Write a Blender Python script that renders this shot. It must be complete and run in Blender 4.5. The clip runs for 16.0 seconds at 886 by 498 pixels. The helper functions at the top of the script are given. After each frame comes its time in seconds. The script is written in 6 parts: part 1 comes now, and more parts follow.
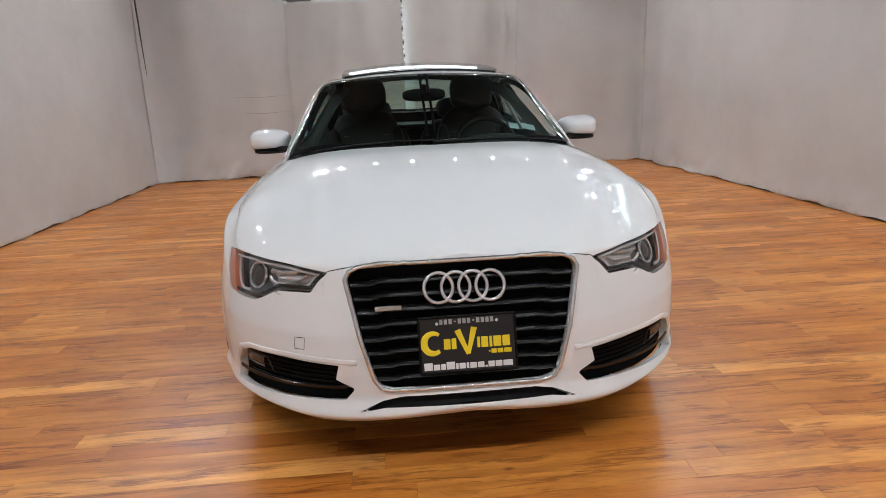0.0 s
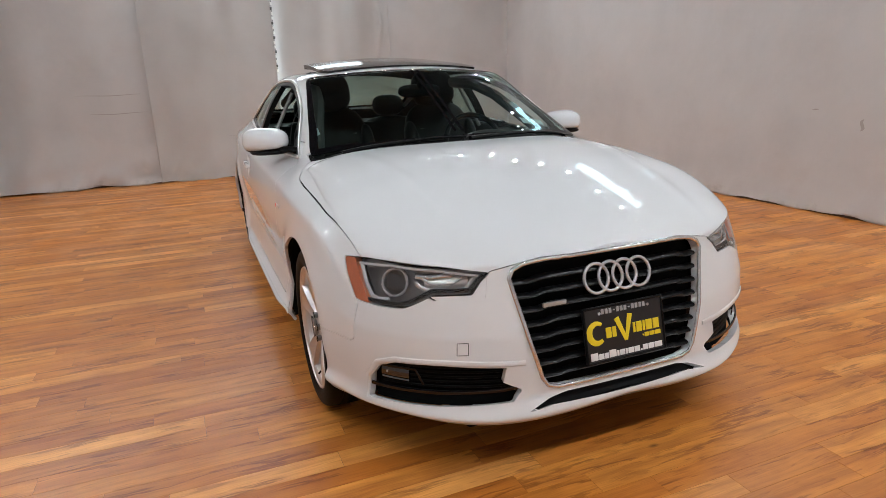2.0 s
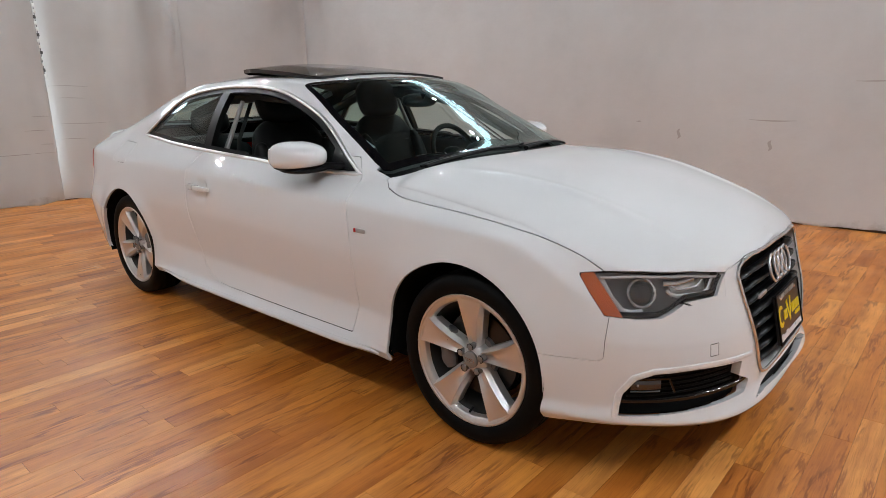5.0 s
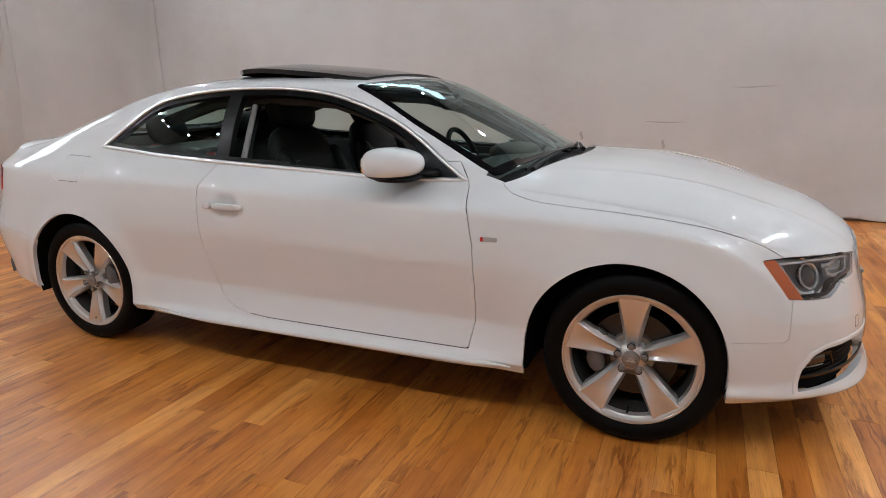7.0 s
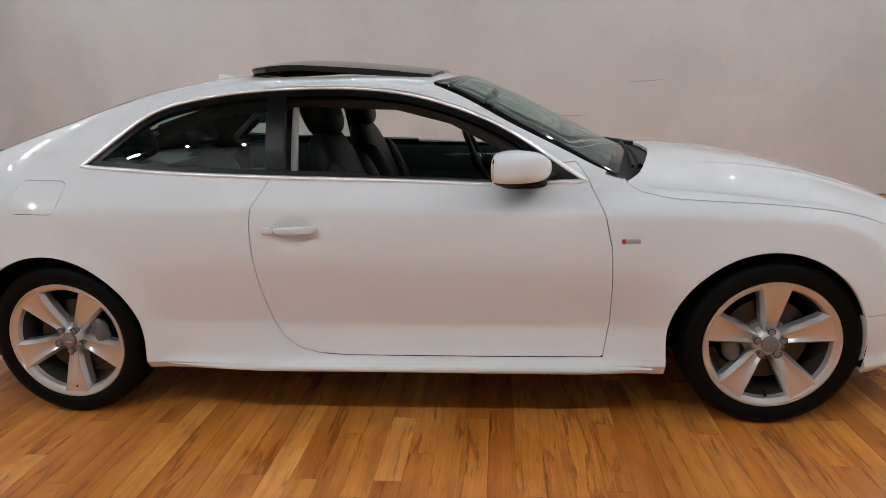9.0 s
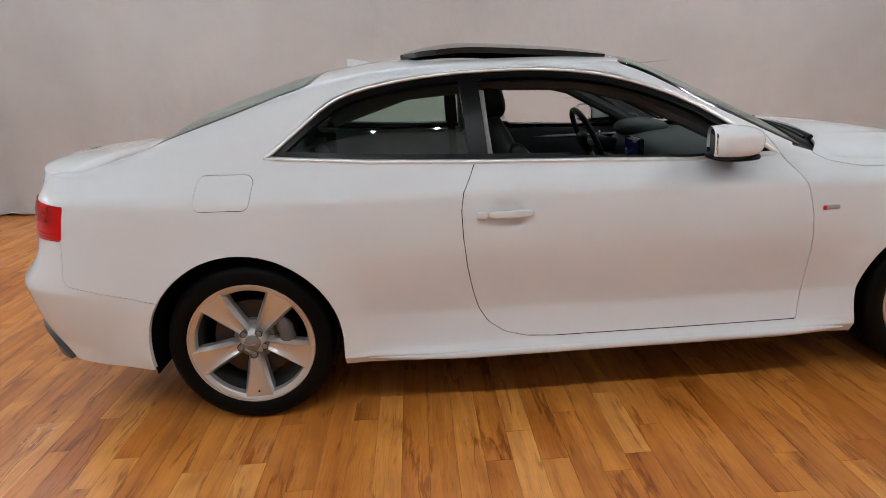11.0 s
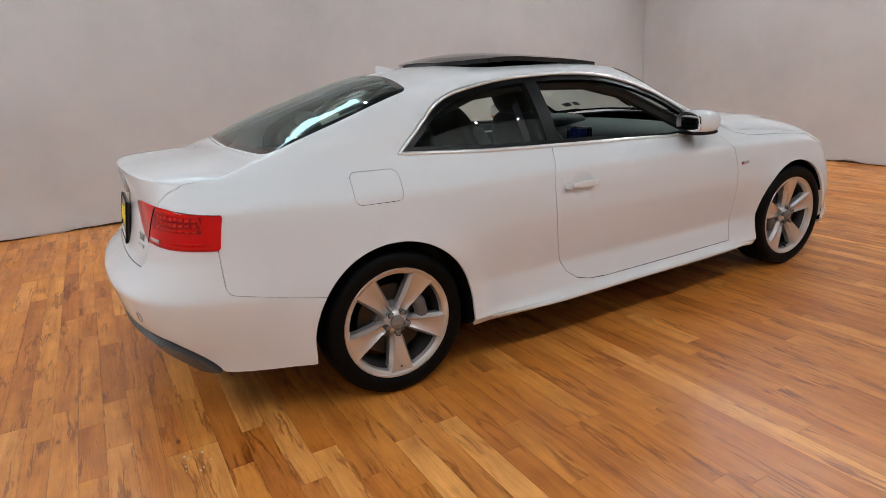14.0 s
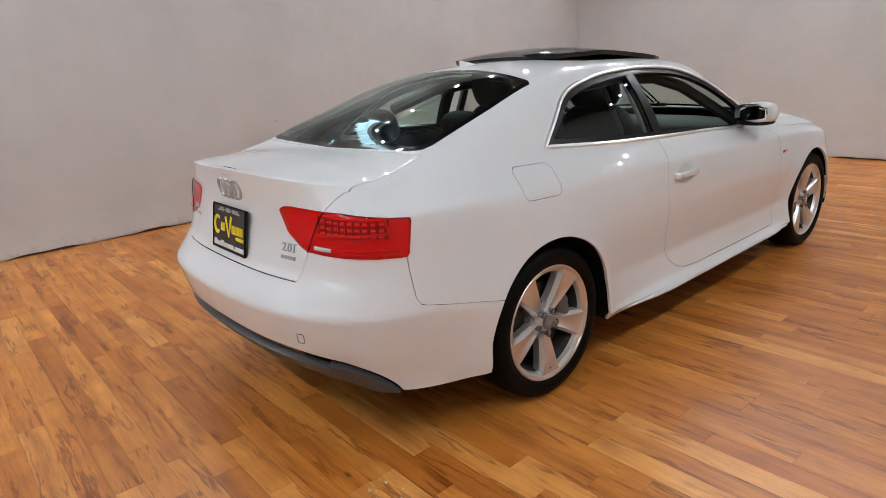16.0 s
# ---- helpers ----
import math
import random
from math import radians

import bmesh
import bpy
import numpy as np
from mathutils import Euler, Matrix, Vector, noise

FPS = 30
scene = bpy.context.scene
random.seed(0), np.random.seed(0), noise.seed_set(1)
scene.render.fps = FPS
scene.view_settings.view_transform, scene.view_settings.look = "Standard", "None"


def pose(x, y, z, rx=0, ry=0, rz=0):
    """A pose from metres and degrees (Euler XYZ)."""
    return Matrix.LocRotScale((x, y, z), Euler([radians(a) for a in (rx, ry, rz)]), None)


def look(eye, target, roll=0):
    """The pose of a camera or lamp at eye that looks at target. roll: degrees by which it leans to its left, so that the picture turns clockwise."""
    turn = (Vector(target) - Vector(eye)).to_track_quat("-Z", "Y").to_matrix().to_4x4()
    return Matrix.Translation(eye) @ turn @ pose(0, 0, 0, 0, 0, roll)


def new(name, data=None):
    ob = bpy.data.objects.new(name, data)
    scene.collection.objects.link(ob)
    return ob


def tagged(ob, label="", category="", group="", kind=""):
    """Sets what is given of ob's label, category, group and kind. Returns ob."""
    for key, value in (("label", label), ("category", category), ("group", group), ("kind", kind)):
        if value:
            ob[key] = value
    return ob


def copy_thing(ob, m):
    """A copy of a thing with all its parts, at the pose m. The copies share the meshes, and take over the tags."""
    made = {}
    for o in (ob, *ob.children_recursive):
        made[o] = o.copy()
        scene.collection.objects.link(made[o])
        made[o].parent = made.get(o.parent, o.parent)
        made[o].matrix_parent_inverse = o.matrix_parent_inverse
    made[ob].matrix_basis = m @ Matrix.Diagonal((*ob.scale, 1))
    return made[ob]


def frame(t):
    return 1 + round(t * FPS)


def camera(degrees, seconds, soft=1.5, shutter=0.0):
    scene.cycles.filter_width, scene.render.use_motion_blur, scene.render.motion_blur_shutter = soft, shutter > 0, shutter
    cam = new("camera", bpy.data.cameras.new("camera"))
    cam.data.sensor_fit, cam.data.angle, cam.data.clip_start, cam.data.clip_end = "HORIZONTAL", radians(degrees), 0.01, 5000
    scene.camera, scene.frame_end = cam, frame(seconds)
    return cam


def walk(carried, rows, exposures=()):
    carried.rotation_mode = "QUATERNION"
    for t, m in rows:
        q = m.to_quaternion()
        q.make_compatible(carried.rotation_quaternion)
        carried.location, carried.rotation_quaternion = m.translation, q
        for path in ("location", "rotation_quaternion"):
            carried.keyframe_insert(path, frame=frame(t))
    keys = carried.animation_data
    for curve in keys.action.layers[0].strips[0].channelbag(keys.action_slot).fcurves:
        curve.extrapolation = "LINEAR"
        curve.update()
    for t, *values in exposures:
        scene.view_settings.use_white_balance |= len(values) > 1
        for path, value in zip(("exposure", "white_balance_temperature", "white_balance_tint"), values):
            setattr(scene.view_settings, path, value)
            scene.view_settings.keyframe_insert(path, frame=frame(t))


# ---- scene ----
cam = camera(71.8, 16.0, 0.75)
PATH = [
    (0, (-0.204, -2.616, 1.236), (-0.057, -0.687, 0.728), -2.4),
    (0.5, (-0.437, -2.548, 1.246), (-0.174, -0.632, 0.735), -2.4),
    (1, (-0.685, -2.49, 1.244), (-0.27, -0.603, 0.728), -2.1),
    (1.5, (-0.966, -2.435, 1.262), (-0.402, -0.589, 0.74), -2.1),
    (2, (-1.236, -2.32, 1.253), (-0.517, -0.531, 0.723), -2.1),
    (2.5, (-1.494, -2.201, 1.256), (-0.629, -0.478, 0.727), -2.1),
    (3, (-1.762, -2.097, 1.262), (-0.766, -0.446, 0.734), -1.9),
    (3.5, (-1.959, -1.928, 1.265), (-0.833, -0.362, 0.737), -1.9),
    (3.7, (-2.03, -1.839, 1.269), (-0.853, -0.309, 0.746), -1.9),
    (5.8, (-2.704, -0.885, 1.257), (-1.115, 0.22, 0.753), -0.5),
    (6, (-2.774, -0.781, 1.256), (-1.153, 0.277, 0.754), -0.5),
    (6.5, (-2.902, -0.497, 1.239), (-1.2, 0.432, 0.75), -0.4),
    (7, (-2.984, -0.185, 1.253), (-1.202, 0.579, 0.759), -0.9),
    (7.5, (-3.047, 0.107, 1.245), (-1.197, 0.695, 0.763), -1.1),
    (8, (-3.079, 0.378, 1.238), (-1.186, 0.805, 0.757), -1.3),
    (8.5, (-3.051, 0.663, 1.244), (-1.139, 0.957, 0.737), -1.6),
    (9, (-3.049, 0.986, 1.277), (-1.125, 1.173, 0.764), -1.9),
    (9.5, (-3.087, 1.277, 1.281), (-1.165, 1.446, 0.753), -2.3),
    (10, (-3.087, 1.548, 1.283), (-1.166, 1.669, 0.738), -2.5),
    (10.2, (-3.08, 1.666, 1.279), (-1.157, 1.755, 0.736), -2.5),
    (12.3, (-3.103, 2.826, 1.35), (-1.255, 2.333, 0.765), -3.4),
    (12.5, (-3.13, 2.986, 1.353), (-1.305, 2.404, 0.779), -3.1),
    (13, (-3.172, 3.237, 1.338), (-1.39, 2.519, 0.782), -3.6),
    (13.5, (-3.153, 3.481, 1.363), (-1.43, 2.639, 0.795), -3.6),
    (14, (-3.086, 3.73, 1.363), (-1.408, 2.806, 0.786), -3.5),
    (14.5, (-2.964, 3.92, 1.349), (-1.322, 2.932, 0.78), -3.4),
    (15, (-2.757, 4.088, 1.344), (-1.146, 3.049, 0.774), -3.7),
    (15.5, (-2.537, 4.296, 1.348), (-0.982, 3.176, 0.776), -3.8),
    (16, (-2.363, 4.564, 1.357), (-0.902, 3.324, 0.783), -3.7),
]
walk(cam, [(t, look(eye, target, roll)) for t, eye, target, roll in PATH])

# ---------------------------------------------------------------- light
world = bpy.data.worlds.new("world")
scene.world = world
world.use_nodes = True
wn = world.node_tree
sky = wn.nodes.new("ShaderNodeTexSky")
sky.sky_type, sky.sun_disc = "NISHITA", False
sky.sun_elevation, sky.sun_rotation = radians(40), radians(70)
wn.links.new(sky.outputs[0], wn.nodes["Background"].inputs[0])
wn.nodes["Background"].inputs[1].default_value = 0.1


DAY_STRENGTH, BULB_STRENGTH = 6.0, 1235.0


# ---------------------------------------------------------------- materials
def material(name, colour, rough=0.5, metal=0.0, coat=0.0, spec=0.5):
    m = bpy.data.materials.new(name)
    m.use_nodes = True
    b = m.node_tree.nodes["Principled BSDF"]
    b.inputs["Base Color"].default_value = (*colour, 1)
    b.inputs["Roughness"].default_value = rough
    b.inputs["Metallic"].default_value = metal
    b.inputs["Coat Weight"].default_value = coat
    b.inputs["Coat Roughness"].default_value = 0.012
    b.inputs["Specular IOR Level"].default_value = spec
    return m


def node(m, kind, **inputs):
    n = m.node_tree.nodes.new(kind)
    for key, value in inputs.items():
        n.inputs[key.replace("_", " ")].default_value = value
    return n


def wire(m, a, b):
    m.node_tree.links.new(a, b)


def shader(m):
    return m.node_tree.nodes["Principled BSDF"]


def ramp(m, source, stops):
    n = m.node_tree.nodes.new("ShaderNodeValToRGB")
    els = n.color_ramp.elements
    while len(els) < len(stops):
        els.new(0.5)
    for e, (at, c) in zip(els, stops):
        e.position, e.color = at, (*c, 1)
    wire(m, source, n.inputs[0])
    return n.outputs[0]


def bumped(m, source, strength, distance=0.01):
    n = node(m, "ShaderNodeBump", Strength=strength, Distance=distance)
    wire(m, source, n.inputs["Height"])
    wire(m, n.outputs[0], shader(m).inputs["Normal"])
    return n


def object_coords(m, scale=(1, 1, 1)):
    tc = m.node_tree.nodes.new("ShaderNodeTexCoord")
    mp = m.node_tree.nodes.new("ShaderNodeMapping")
    mp.inputs["Scale"].default_value = scale
    wire(m, tc.outputs["Object"], mp.inputs[0])
    return mp.outputs[0]


def noise_tex(m, coords, scale, detail=4.0, rough=0.55):
    n = node(m, "ShaderNodeTexNoise", Scale=scale, Detail=detail, Roughness=rough)
    wire(m, coords, n.inputs["Vector"])
    return n.outputs[0]


PAINT = material("white_paint", (0.80, 0.80, 0.80), 0.5, 0.0, 1.0, 0.0)
c = object_coords(PAINT)
wire(PAINT, ramp(PAINT, noise_tex(PAINT, c, 900.0, 1.0), [(0.35, (0.700, 0.712, 0.722)), (0.65, (0.748, 0.760, 0.770))]), shader(PAINT).inputs["Base Color"])
BLACK_GLOSS = material("gloss_black_plastic", (0.004, 0.004, 0.005), 0.08, 0.0, 0.0, 0.45)
BLACK = material("black_plastic", (0.004, 0.004, 0.0045), 0.5, spec=0.12)
bumped(BLACK, noise_tex(BLACK, object_coords(BLACK), 700.0), 0.15, 0.002)
GREY_PLASTIC = material("dark_grey_plastic", (0.035, 0.035, 0.037), 0.45)
bumped(GREY_PLASTIC, noise_tex(GREY_PLASTIC, object_coords(GREY_PLASTIC), 800.0), 0.2, 0.002)
DIFFUSER = material("satin_grey_plastic", (0.055, 0.055, 0.058), 0.38)
# near-black of the underbody parts, also painted shade inside recesses and gaps
SHADOW = material("underbody_and_shade_black", (0.004, 0.004, 0.004), 0.9, spec=0.1)
RUBBER = material("tyre_rubber", (0.003, 0.003, 0.003), 0.55, spec=0.10)
bumped(RUBBER, noise_tex(RUBBER, object_coords(RUBBER), 260.0), 0.2, 0.003)
FRAME_BLACK = material("black_window_frame", (0.002, 0.002, 0.0022), 0.3, spec=0.2)
PROJECTOR = material("smoked_lamp_glass", (0.02, 0.02, 0.022), 0.08, 0.0, 1.0)
CHROME = material("chrome", (0.66, 0.67, 0.69), 0.16, 0.8)
EMBLEM = material("bright_emblem", (0.62, 0.63, 0.65), 0.22, 0.55, 0.5)
BADGE = material("satin_badge", (0.40, 0.41, 0.42), 0.35, 0.3)
SILVER = material("silver_alloy", (0.68, 0.67, 0.66), 0.32, 0.8, 0.4)
STEEL = material("brake_steel", (0.060, 0.057, 0.054), 0.40, 1.0)
bumped(STEEL, noise_tex(STEEL, object_coords(STEEL), 300.0), 0.15, 0.002)


def glass_material(name, tint, rough=0.0, facing=0.06, sheen=(1, 1, 1)):
    """A thin pane: clear and tinted face on, a mirror at a glancing angle, alike from both sides."""
    m = bpy.data.materials.new(name)
    m.use_nodes = True
    t = m.node_tree
    t.nodes.remove(t.nodes["Principled BSDF"])
    clear, gloss, mix, lw = (t.nodes.new(k) for k in ("ShaderNodeBsdfTransparent", "ShaderNodeBsdfGlossy", "ShaderNodeMixShader", "ShaderNodeLayerWeight"))
    clear.inputs[0].default_value = (*tint, 1)
    gloss.inputs["Roughness"].default_value = rough
    gloss.inputs[0].default_value = (*sheen, 1)
    power, scale = t.nodes.new("ShaderNodeMath"), t.nodes.new("ShaderNodeMath")
    power.operation, scale.operation = "POWER", "MULTIPLY_ADD"
    lw.inputs["Blend"].default_value = 0.5
    power.inputs[1].default_value = 5.0
    scale.inputs[1].default_value, scale.inputs[2].default_value = 1 - facing, facing
    wire(m, lw.outputs["Facing"], power.inputs[0])
    wire(m, power.outputs[0], scale.inputs[0])
    wire(m, scale.outputs[0], mix.inputs[0])
    wire(m, clear.outputs[0], mix.inputs[1])
    wire(m, gloss.outputs[0], mix.inputs[2])
    wire(m, mix.outputs[0], t.nodes["Material Output"].inputs[0])
    return m


GLASS = glass_material("green_tinted_glass", (0.70, 0.84, 0.79), 0.0, 0.11, (0.84, 0.98, 0.97))
LENS = glass_material("clear_lens", (0.92, 0.92, 0.92))
RED_LENS = glass_material("red_lens", (1.0, 0.10, 0.07), 0.02, 0.04)
LAMP_RED = material("red_lamp_housing", (0.66, 0.007, 0.005), 0.4, spec=0.2)
DEEP_RED = material("deep_red_panel", (0.16, 0.006, 0.005), 0.3)
CELL = material("red_light_cell", (0.75, 0.10, 0.07), 0.2, 0.3, 0.6)
CALIPER = material("cast_caliper", (0.16, 0.16, 0.16), 0.5, 0.6)
MIRROR = material("mirror_silver", (0.9, 0.9, 0.9), 0.02, 1.0)
RED_PRINT = material("red_enamel", (0.5, 0.01, 0.01), 0.3)
STICKER = material("sticker_pale_blue", (0.45, 0.52, 0.56), 0.6)
LEATHER = material("black_leather", (0.004, 0.0039, 0.0038), 0.48, spec=0.14)
v = node(LEATHER, "ShaderNodeTexVoronoi", Scale=260.0)
wire(LEATHER, object_coords(LEATHER), v.inputs["Vector"])
bumped(LEATHER, v.outputs["Distance"], 0.2, 0.002)
LEATHER_SEAM = material("seam_thread", (0.05, 0.05, 0.05), 0.7)
DASH = material("soft_dark_trim", (0.022, 0.023, 0.025), 0.6, spec=0.3)
bumped(DASH, noise_tex(DASH, object_coords(DASH), 500.0), 0.25, 0.002)
SCREEN = material("navy_display", (0.01, 0.02, 0.06), 0.1, 0.0, 1.0)
shader(SCREEN).inputs["Emission Color"].default_value = (0.04, 0.10, 0.55, 1)
shader(SCREEN).inputs["Emission Strength"].default_value = 0.012
HEADLINER = material("grey_headliner", (0.05, 0.05, 0.05), 0.9)
POST_GREY = material("pale_grey_trim", (0.30, 0.30, 0.29), 0.7)
DARK_CHROME = material("dark_bright_edge", (0.20, 0.20, 0.205), 0.10, 1.0)
TRIM = material("satin_aluminium", (0.86, 0.86, 0.85), 0.34, 0.9)


# ---------------------------------------------------------------- helpers for building
def mesh_ob(name, verts, faces, mat, parent=None, smooth=False, label=""):
    me = bpy.data.meshes.new(name)
    me.from_pydata([tuple(map(float, v)) for v in verts], [], [tuple(map(int, f)) for f in faces])
    me.materials.append(mat)
    if smooth:
        me.shade_smooth()
    me.update()
    ob = new(name, me)
    ob.parent = parent
    if label:
        tagged(ob, label)
    return ob


def part(name, bm, mat, parent=None, label="", smooth=False):
    me = bpy.data.meshes.new(name)
    bm.to_mesh(me)
    bm.free()
    me.materials.append(mat)
    if smooth:
        me.shade_smooth()
        me.set_sharp_from_angle(angle=radians(35))
    ob = new(name, me)
    ob.parent = parent
    if label:
        tagged(ob, label)
    return ob


def box(bm, lo, hi, bevel=0.0):
    """A box between two corners, its edges rounded by bevel."""
    m = Matrix.Translation([(a + b) / 2 for a, b in zip(lo, hi)]) @ Matrix.Diagonal([b - a for a, b in zip(lo, hi)] + [1])
    made = bmesh.ops.create_cube(bm, size=1.0, matrix=m)
    if bevel:
        edges = {e for v in made["verts"] for e in v.link_edges}
        bmesh.ops.bevel(bm, geom=list(edges), offset=bevel, segments=2, affect="EDGES", profile=0.6)
    return bm


# ---------------------------------------------------------------- room
X0, X1, Y0, Y1, HIGH = -3.82, 3.90, -3.84, 7.22, 4.45
LAMP_Z = 4.2
DRAPE_TOP = 2.75


def cloth(name, tint, thin=0.0):
    """Woven off-white cloth with faint stains; thin lets light through."""
    m = material(name, tint, 0.9, spec=0.2)
    g = m.node_tree.nodes.new("ShaderNodeNewGeometry")
    big = noise_tex(m, g.outputs["Position"], 0.9, 5.0, 0.6)
    base = ramp(m, big, [(0.3, tuple(0.90 * t for t in tint)), (0.55, tint), (0.75, tuple(min(1, 1.05 * t) for t in tint))])
    sep = m.node_tree.nodes.new("ShaderNodeSeparateXYZ")
    wire(m, g.outputs["Position"], sep.inputs[0])
    # grime splashed along the hem: only where the noise is high, within a hand of the floor
    blot = noise_tex(m, g.outputs["Position"], 4.5, 8.0, 0.7)
    low = node(m, "ShaderNodeMapRange", From_Min=0.0, From_Max=0.22, To_Min=0.16, To_Max=-0.2)
    wire(m, sep.outputs["Z"], low.inputs["Value"])
    add = m.node_tree.nodes.new("ShaderNodeMath")
    add.operation = "ADD"
    wire(m, blot, add.inputs[0])
    wire(m, low.outputs[0], add.inputs[1])
    grime = ramp(m, add.outputs[0], [(0.62, (0, 0, 0)), (0.95, (0.8, 0.8, 0.8))])
    mix = m.node_tree.nodes.new("ShaderNodeMix")
    mix.data_type = "RGBA"
    wire(m, grime, mix.inputs["Factor"])
    wire(m, base, mix.inputs["A"])
    mix.inputs["B"].default_value = (0.27, 0.24, 0.21, 1)
    wire(m, mix.outputs["Result"], shader(m).inputs["Base Color"])
    weave = noise_tex(m, g.outputs["Position"], 260.0, 2.0)
    crumple = noise_tex(m, g.outputs["Position"], 5.0, 5.0, 0.5)
    b1 = bumped(m, crumple, 0.25, 0.03)
    b2 = node(m, "ShaderNodeBump", Strength=0.25, Distance=0.002)
    wire(m, weave, b2.inputs["Height"])
    wire(m, b1.outputs[0], b2.inputs["Normal"])
    wire(m, b2.outputs[0], shader(m).inputs["Normal"])
    if thin:
        t = m.node_tree
        tr, mx = t.nodes.new("ShaderNodeBsdfTranslucent"), t.nodes.new("ShaderNodeMixShader")
        tr.inputs[0].default_value = (*tint, 1)
        mx.inputs[0].default_value = thin
        wire(m, shader(m).outputs[0], mx.inputs[1])
        wire(m, tr.outputs[0], mx.inputs[2])
        wire(m, mx.outputs[0], t.nodes["Material Output"].inputs[0])
    return m


CLOTH = cloth("off_white_canvas", (0.590, 0.577, 0.570))
SHEER = cloth("thin_white_cloth", (0.60, 0.585, 0.57), 0.14)
WALL = material("painted_wall", (0.42, 0.40, 0.38), 0.8)
bumped(WALL, noise_tex(WALL, object_coords(WALL), 40.0), 0.2, 0.01)
CEIL = material("dark_ceiling_boards", (0.035, 0.033, 0.032), 0.75)
bumped(CEIL, noise_tex(CEIL, object_coords(CEIL, (1, 12, 1)), 4.0), 0.3, 0.01)
STEEL_BEAM = material("painted_beam", (0.10, 0.10, 0.10), 0.5)
BROWN = material("brown_floor_edge", (0.09, 0.05, 0.03), 0.6)
SUBFLOOR = material("joint_brown", (0.10, 0.045, 0.018), 0.7)
PALE = material("pale_bead", (0.75, 0.75, 0.72), 0.4)
HOLDER_DARK = material("dark_cord_and_gap", (0.06, 0.055, 0.05), 0.6)
MARK = material("darker_cloth_mark", (0.42, 0.39, 0.37), 0.9)



def glow(name, colour, strength):
    m = bpy.data.materials.new(name)
    m.use_nodes = True
    e = m.node_tree.nodes.new("ShaderNodeEmission")
    e.inputs[0].default_value, e.inputs[1].default_value = (*colour, 1), strength
    wire(m, e.outputs[0], m.node_tree.nodes["Material Output"].inputs[0])
    return m


DAY_EAST = glow("daylight_east", (0.62, 0.87, 1.0), DAY_STRENGTH * 0.9)
DAY_NORTH = glow("daylight_north", (0.80, 0.92, 1.0), DAY_STRENGTH * 1.1)
BULB = glow("lamp_glow", (0.91, 0.955, 1.0), BULB_STRENGTH)

bm = bmesh.new()
box(bm, (X0 - 0.3, Y0 - 0.3, -0.2), (X1 + 0.3, Y1 + 0.3, -0.003))
floor = tagged(part("floor", bm, SUBFLOOR), "honey-coloured oak laminate floor in narrow strips", "floor", kind="structure")


def wall(name, boxes):
    bm = bmesh.new()
    for lo, hi in boxes:
        box(bm, lo, hi)
    return tagged(part(name, bm, WALL), "plain painted wall behind hanging cloth", "wall", kind="structure")


T = 0.15
wall("wall_west", [((X0 - T, Y0, 0), (X0, Y1, HIGH))])
wall("wall_south", [((X0 - T, Y0 - T, 0), (X1 + T, Y0, HIGH))])
EY0, EY1, EZ0, EZ1 = 1.6, 4.2, 3.62, 4.30
wall("wall_east", [((X1, Y0, 0), (X1 + T, Y1, EZ0)), ((X1, Y0, EZ1), (X1 + T, Y1, HIGH)), ((X1, Y0, EZ0), (X1 + T, EY0, EZ1)), ((X1, EY1, EZ0), (X1 + T, Y1, EZ1))])
NX0, NX1, NZ0, NZ1 = -0.95, 1.35, 0.25, 3.05
wall("wall_north", [((X0 - T, Y1, 0), (NX0, Y1 + T, HIGH)), ((NX1, Y1, 0), (X1 + T, Y1 + T, HIGH)), ((NX0, Y1, 0), (NX1, Y1 + T, NZ0)), ((NX0, Y1, NZ1), (NX1, Y1 + T, HIGH))])
for nm, sky_mat, pts in (("backdrop_east", DAY_EAST, [(X1 + 0.5, EY0 - 0.6, EZ0 - 0.5), (X1 + 0.5, EY1 + 0.6, EZ0 - 0.5), (X1 + 0.5, EY1 + 0.6, EZ1 + 0.5), (X1 + 0.5, EY0 - 0.6, EZ1 + 0.5)]),
                ("backdrop_north", DAY_NORTH, [(NX0 - 0.5, Y1 + 0.6, 0.0), (NX1 + 0.5, Y1 + 0.6, 0.0), (NX1 + 0.5, Y1 + 0.6, NZ1 + 0.5), (NX0 - 0.5, Y1 + 0.6, NZ1 + 0.5)])):
    tagged(mesh_ob(nm, pts, [[0, 1, 2, 3]], sky_mat), "pale blue daylight outside the window", "sky", kind="structure")
bm = bmesh.new()
box(bm, (X0 - T, Y0 - T, HIGH), (X1 + T, Y1 + T, HIGH + 0.1))
for k in range(9):
    y = Y0 + 0.7 + 1.25 * k
    box(bm, (X0, y - 0.06, HIGH - 0.10), (X1, y + 0.06, HIGH - 0.001))
tagged(part("ceiling", bm, CEIL), "dark boarded ceiling with beams", "ceiling", kind="structure")
for nm, lo, hi in (("trim_west", (X0, Y0, -0.003), (X0 + 0.035, Y1, 0.018)), ("trim_east", (X1 - 0.035, Y0, -0.003), (X1, Y1, 0.018)),
                   ("trim_north", (X0 + 0.035, Y1 - 0.035, -0.003), (X1 - 0.035, Y1, 0.018)), ("trim_south", (X0 + 0.035, Y0, -0.003), (X1 - 0.035, Y0 + 0.035, 0.018))):
    bm = bmesh.new()
    box(bm, lo, hi, 0.004)
    tagged(part(nm, bm, BROWN), "dark brown floor edging", "trim", kind="structure")


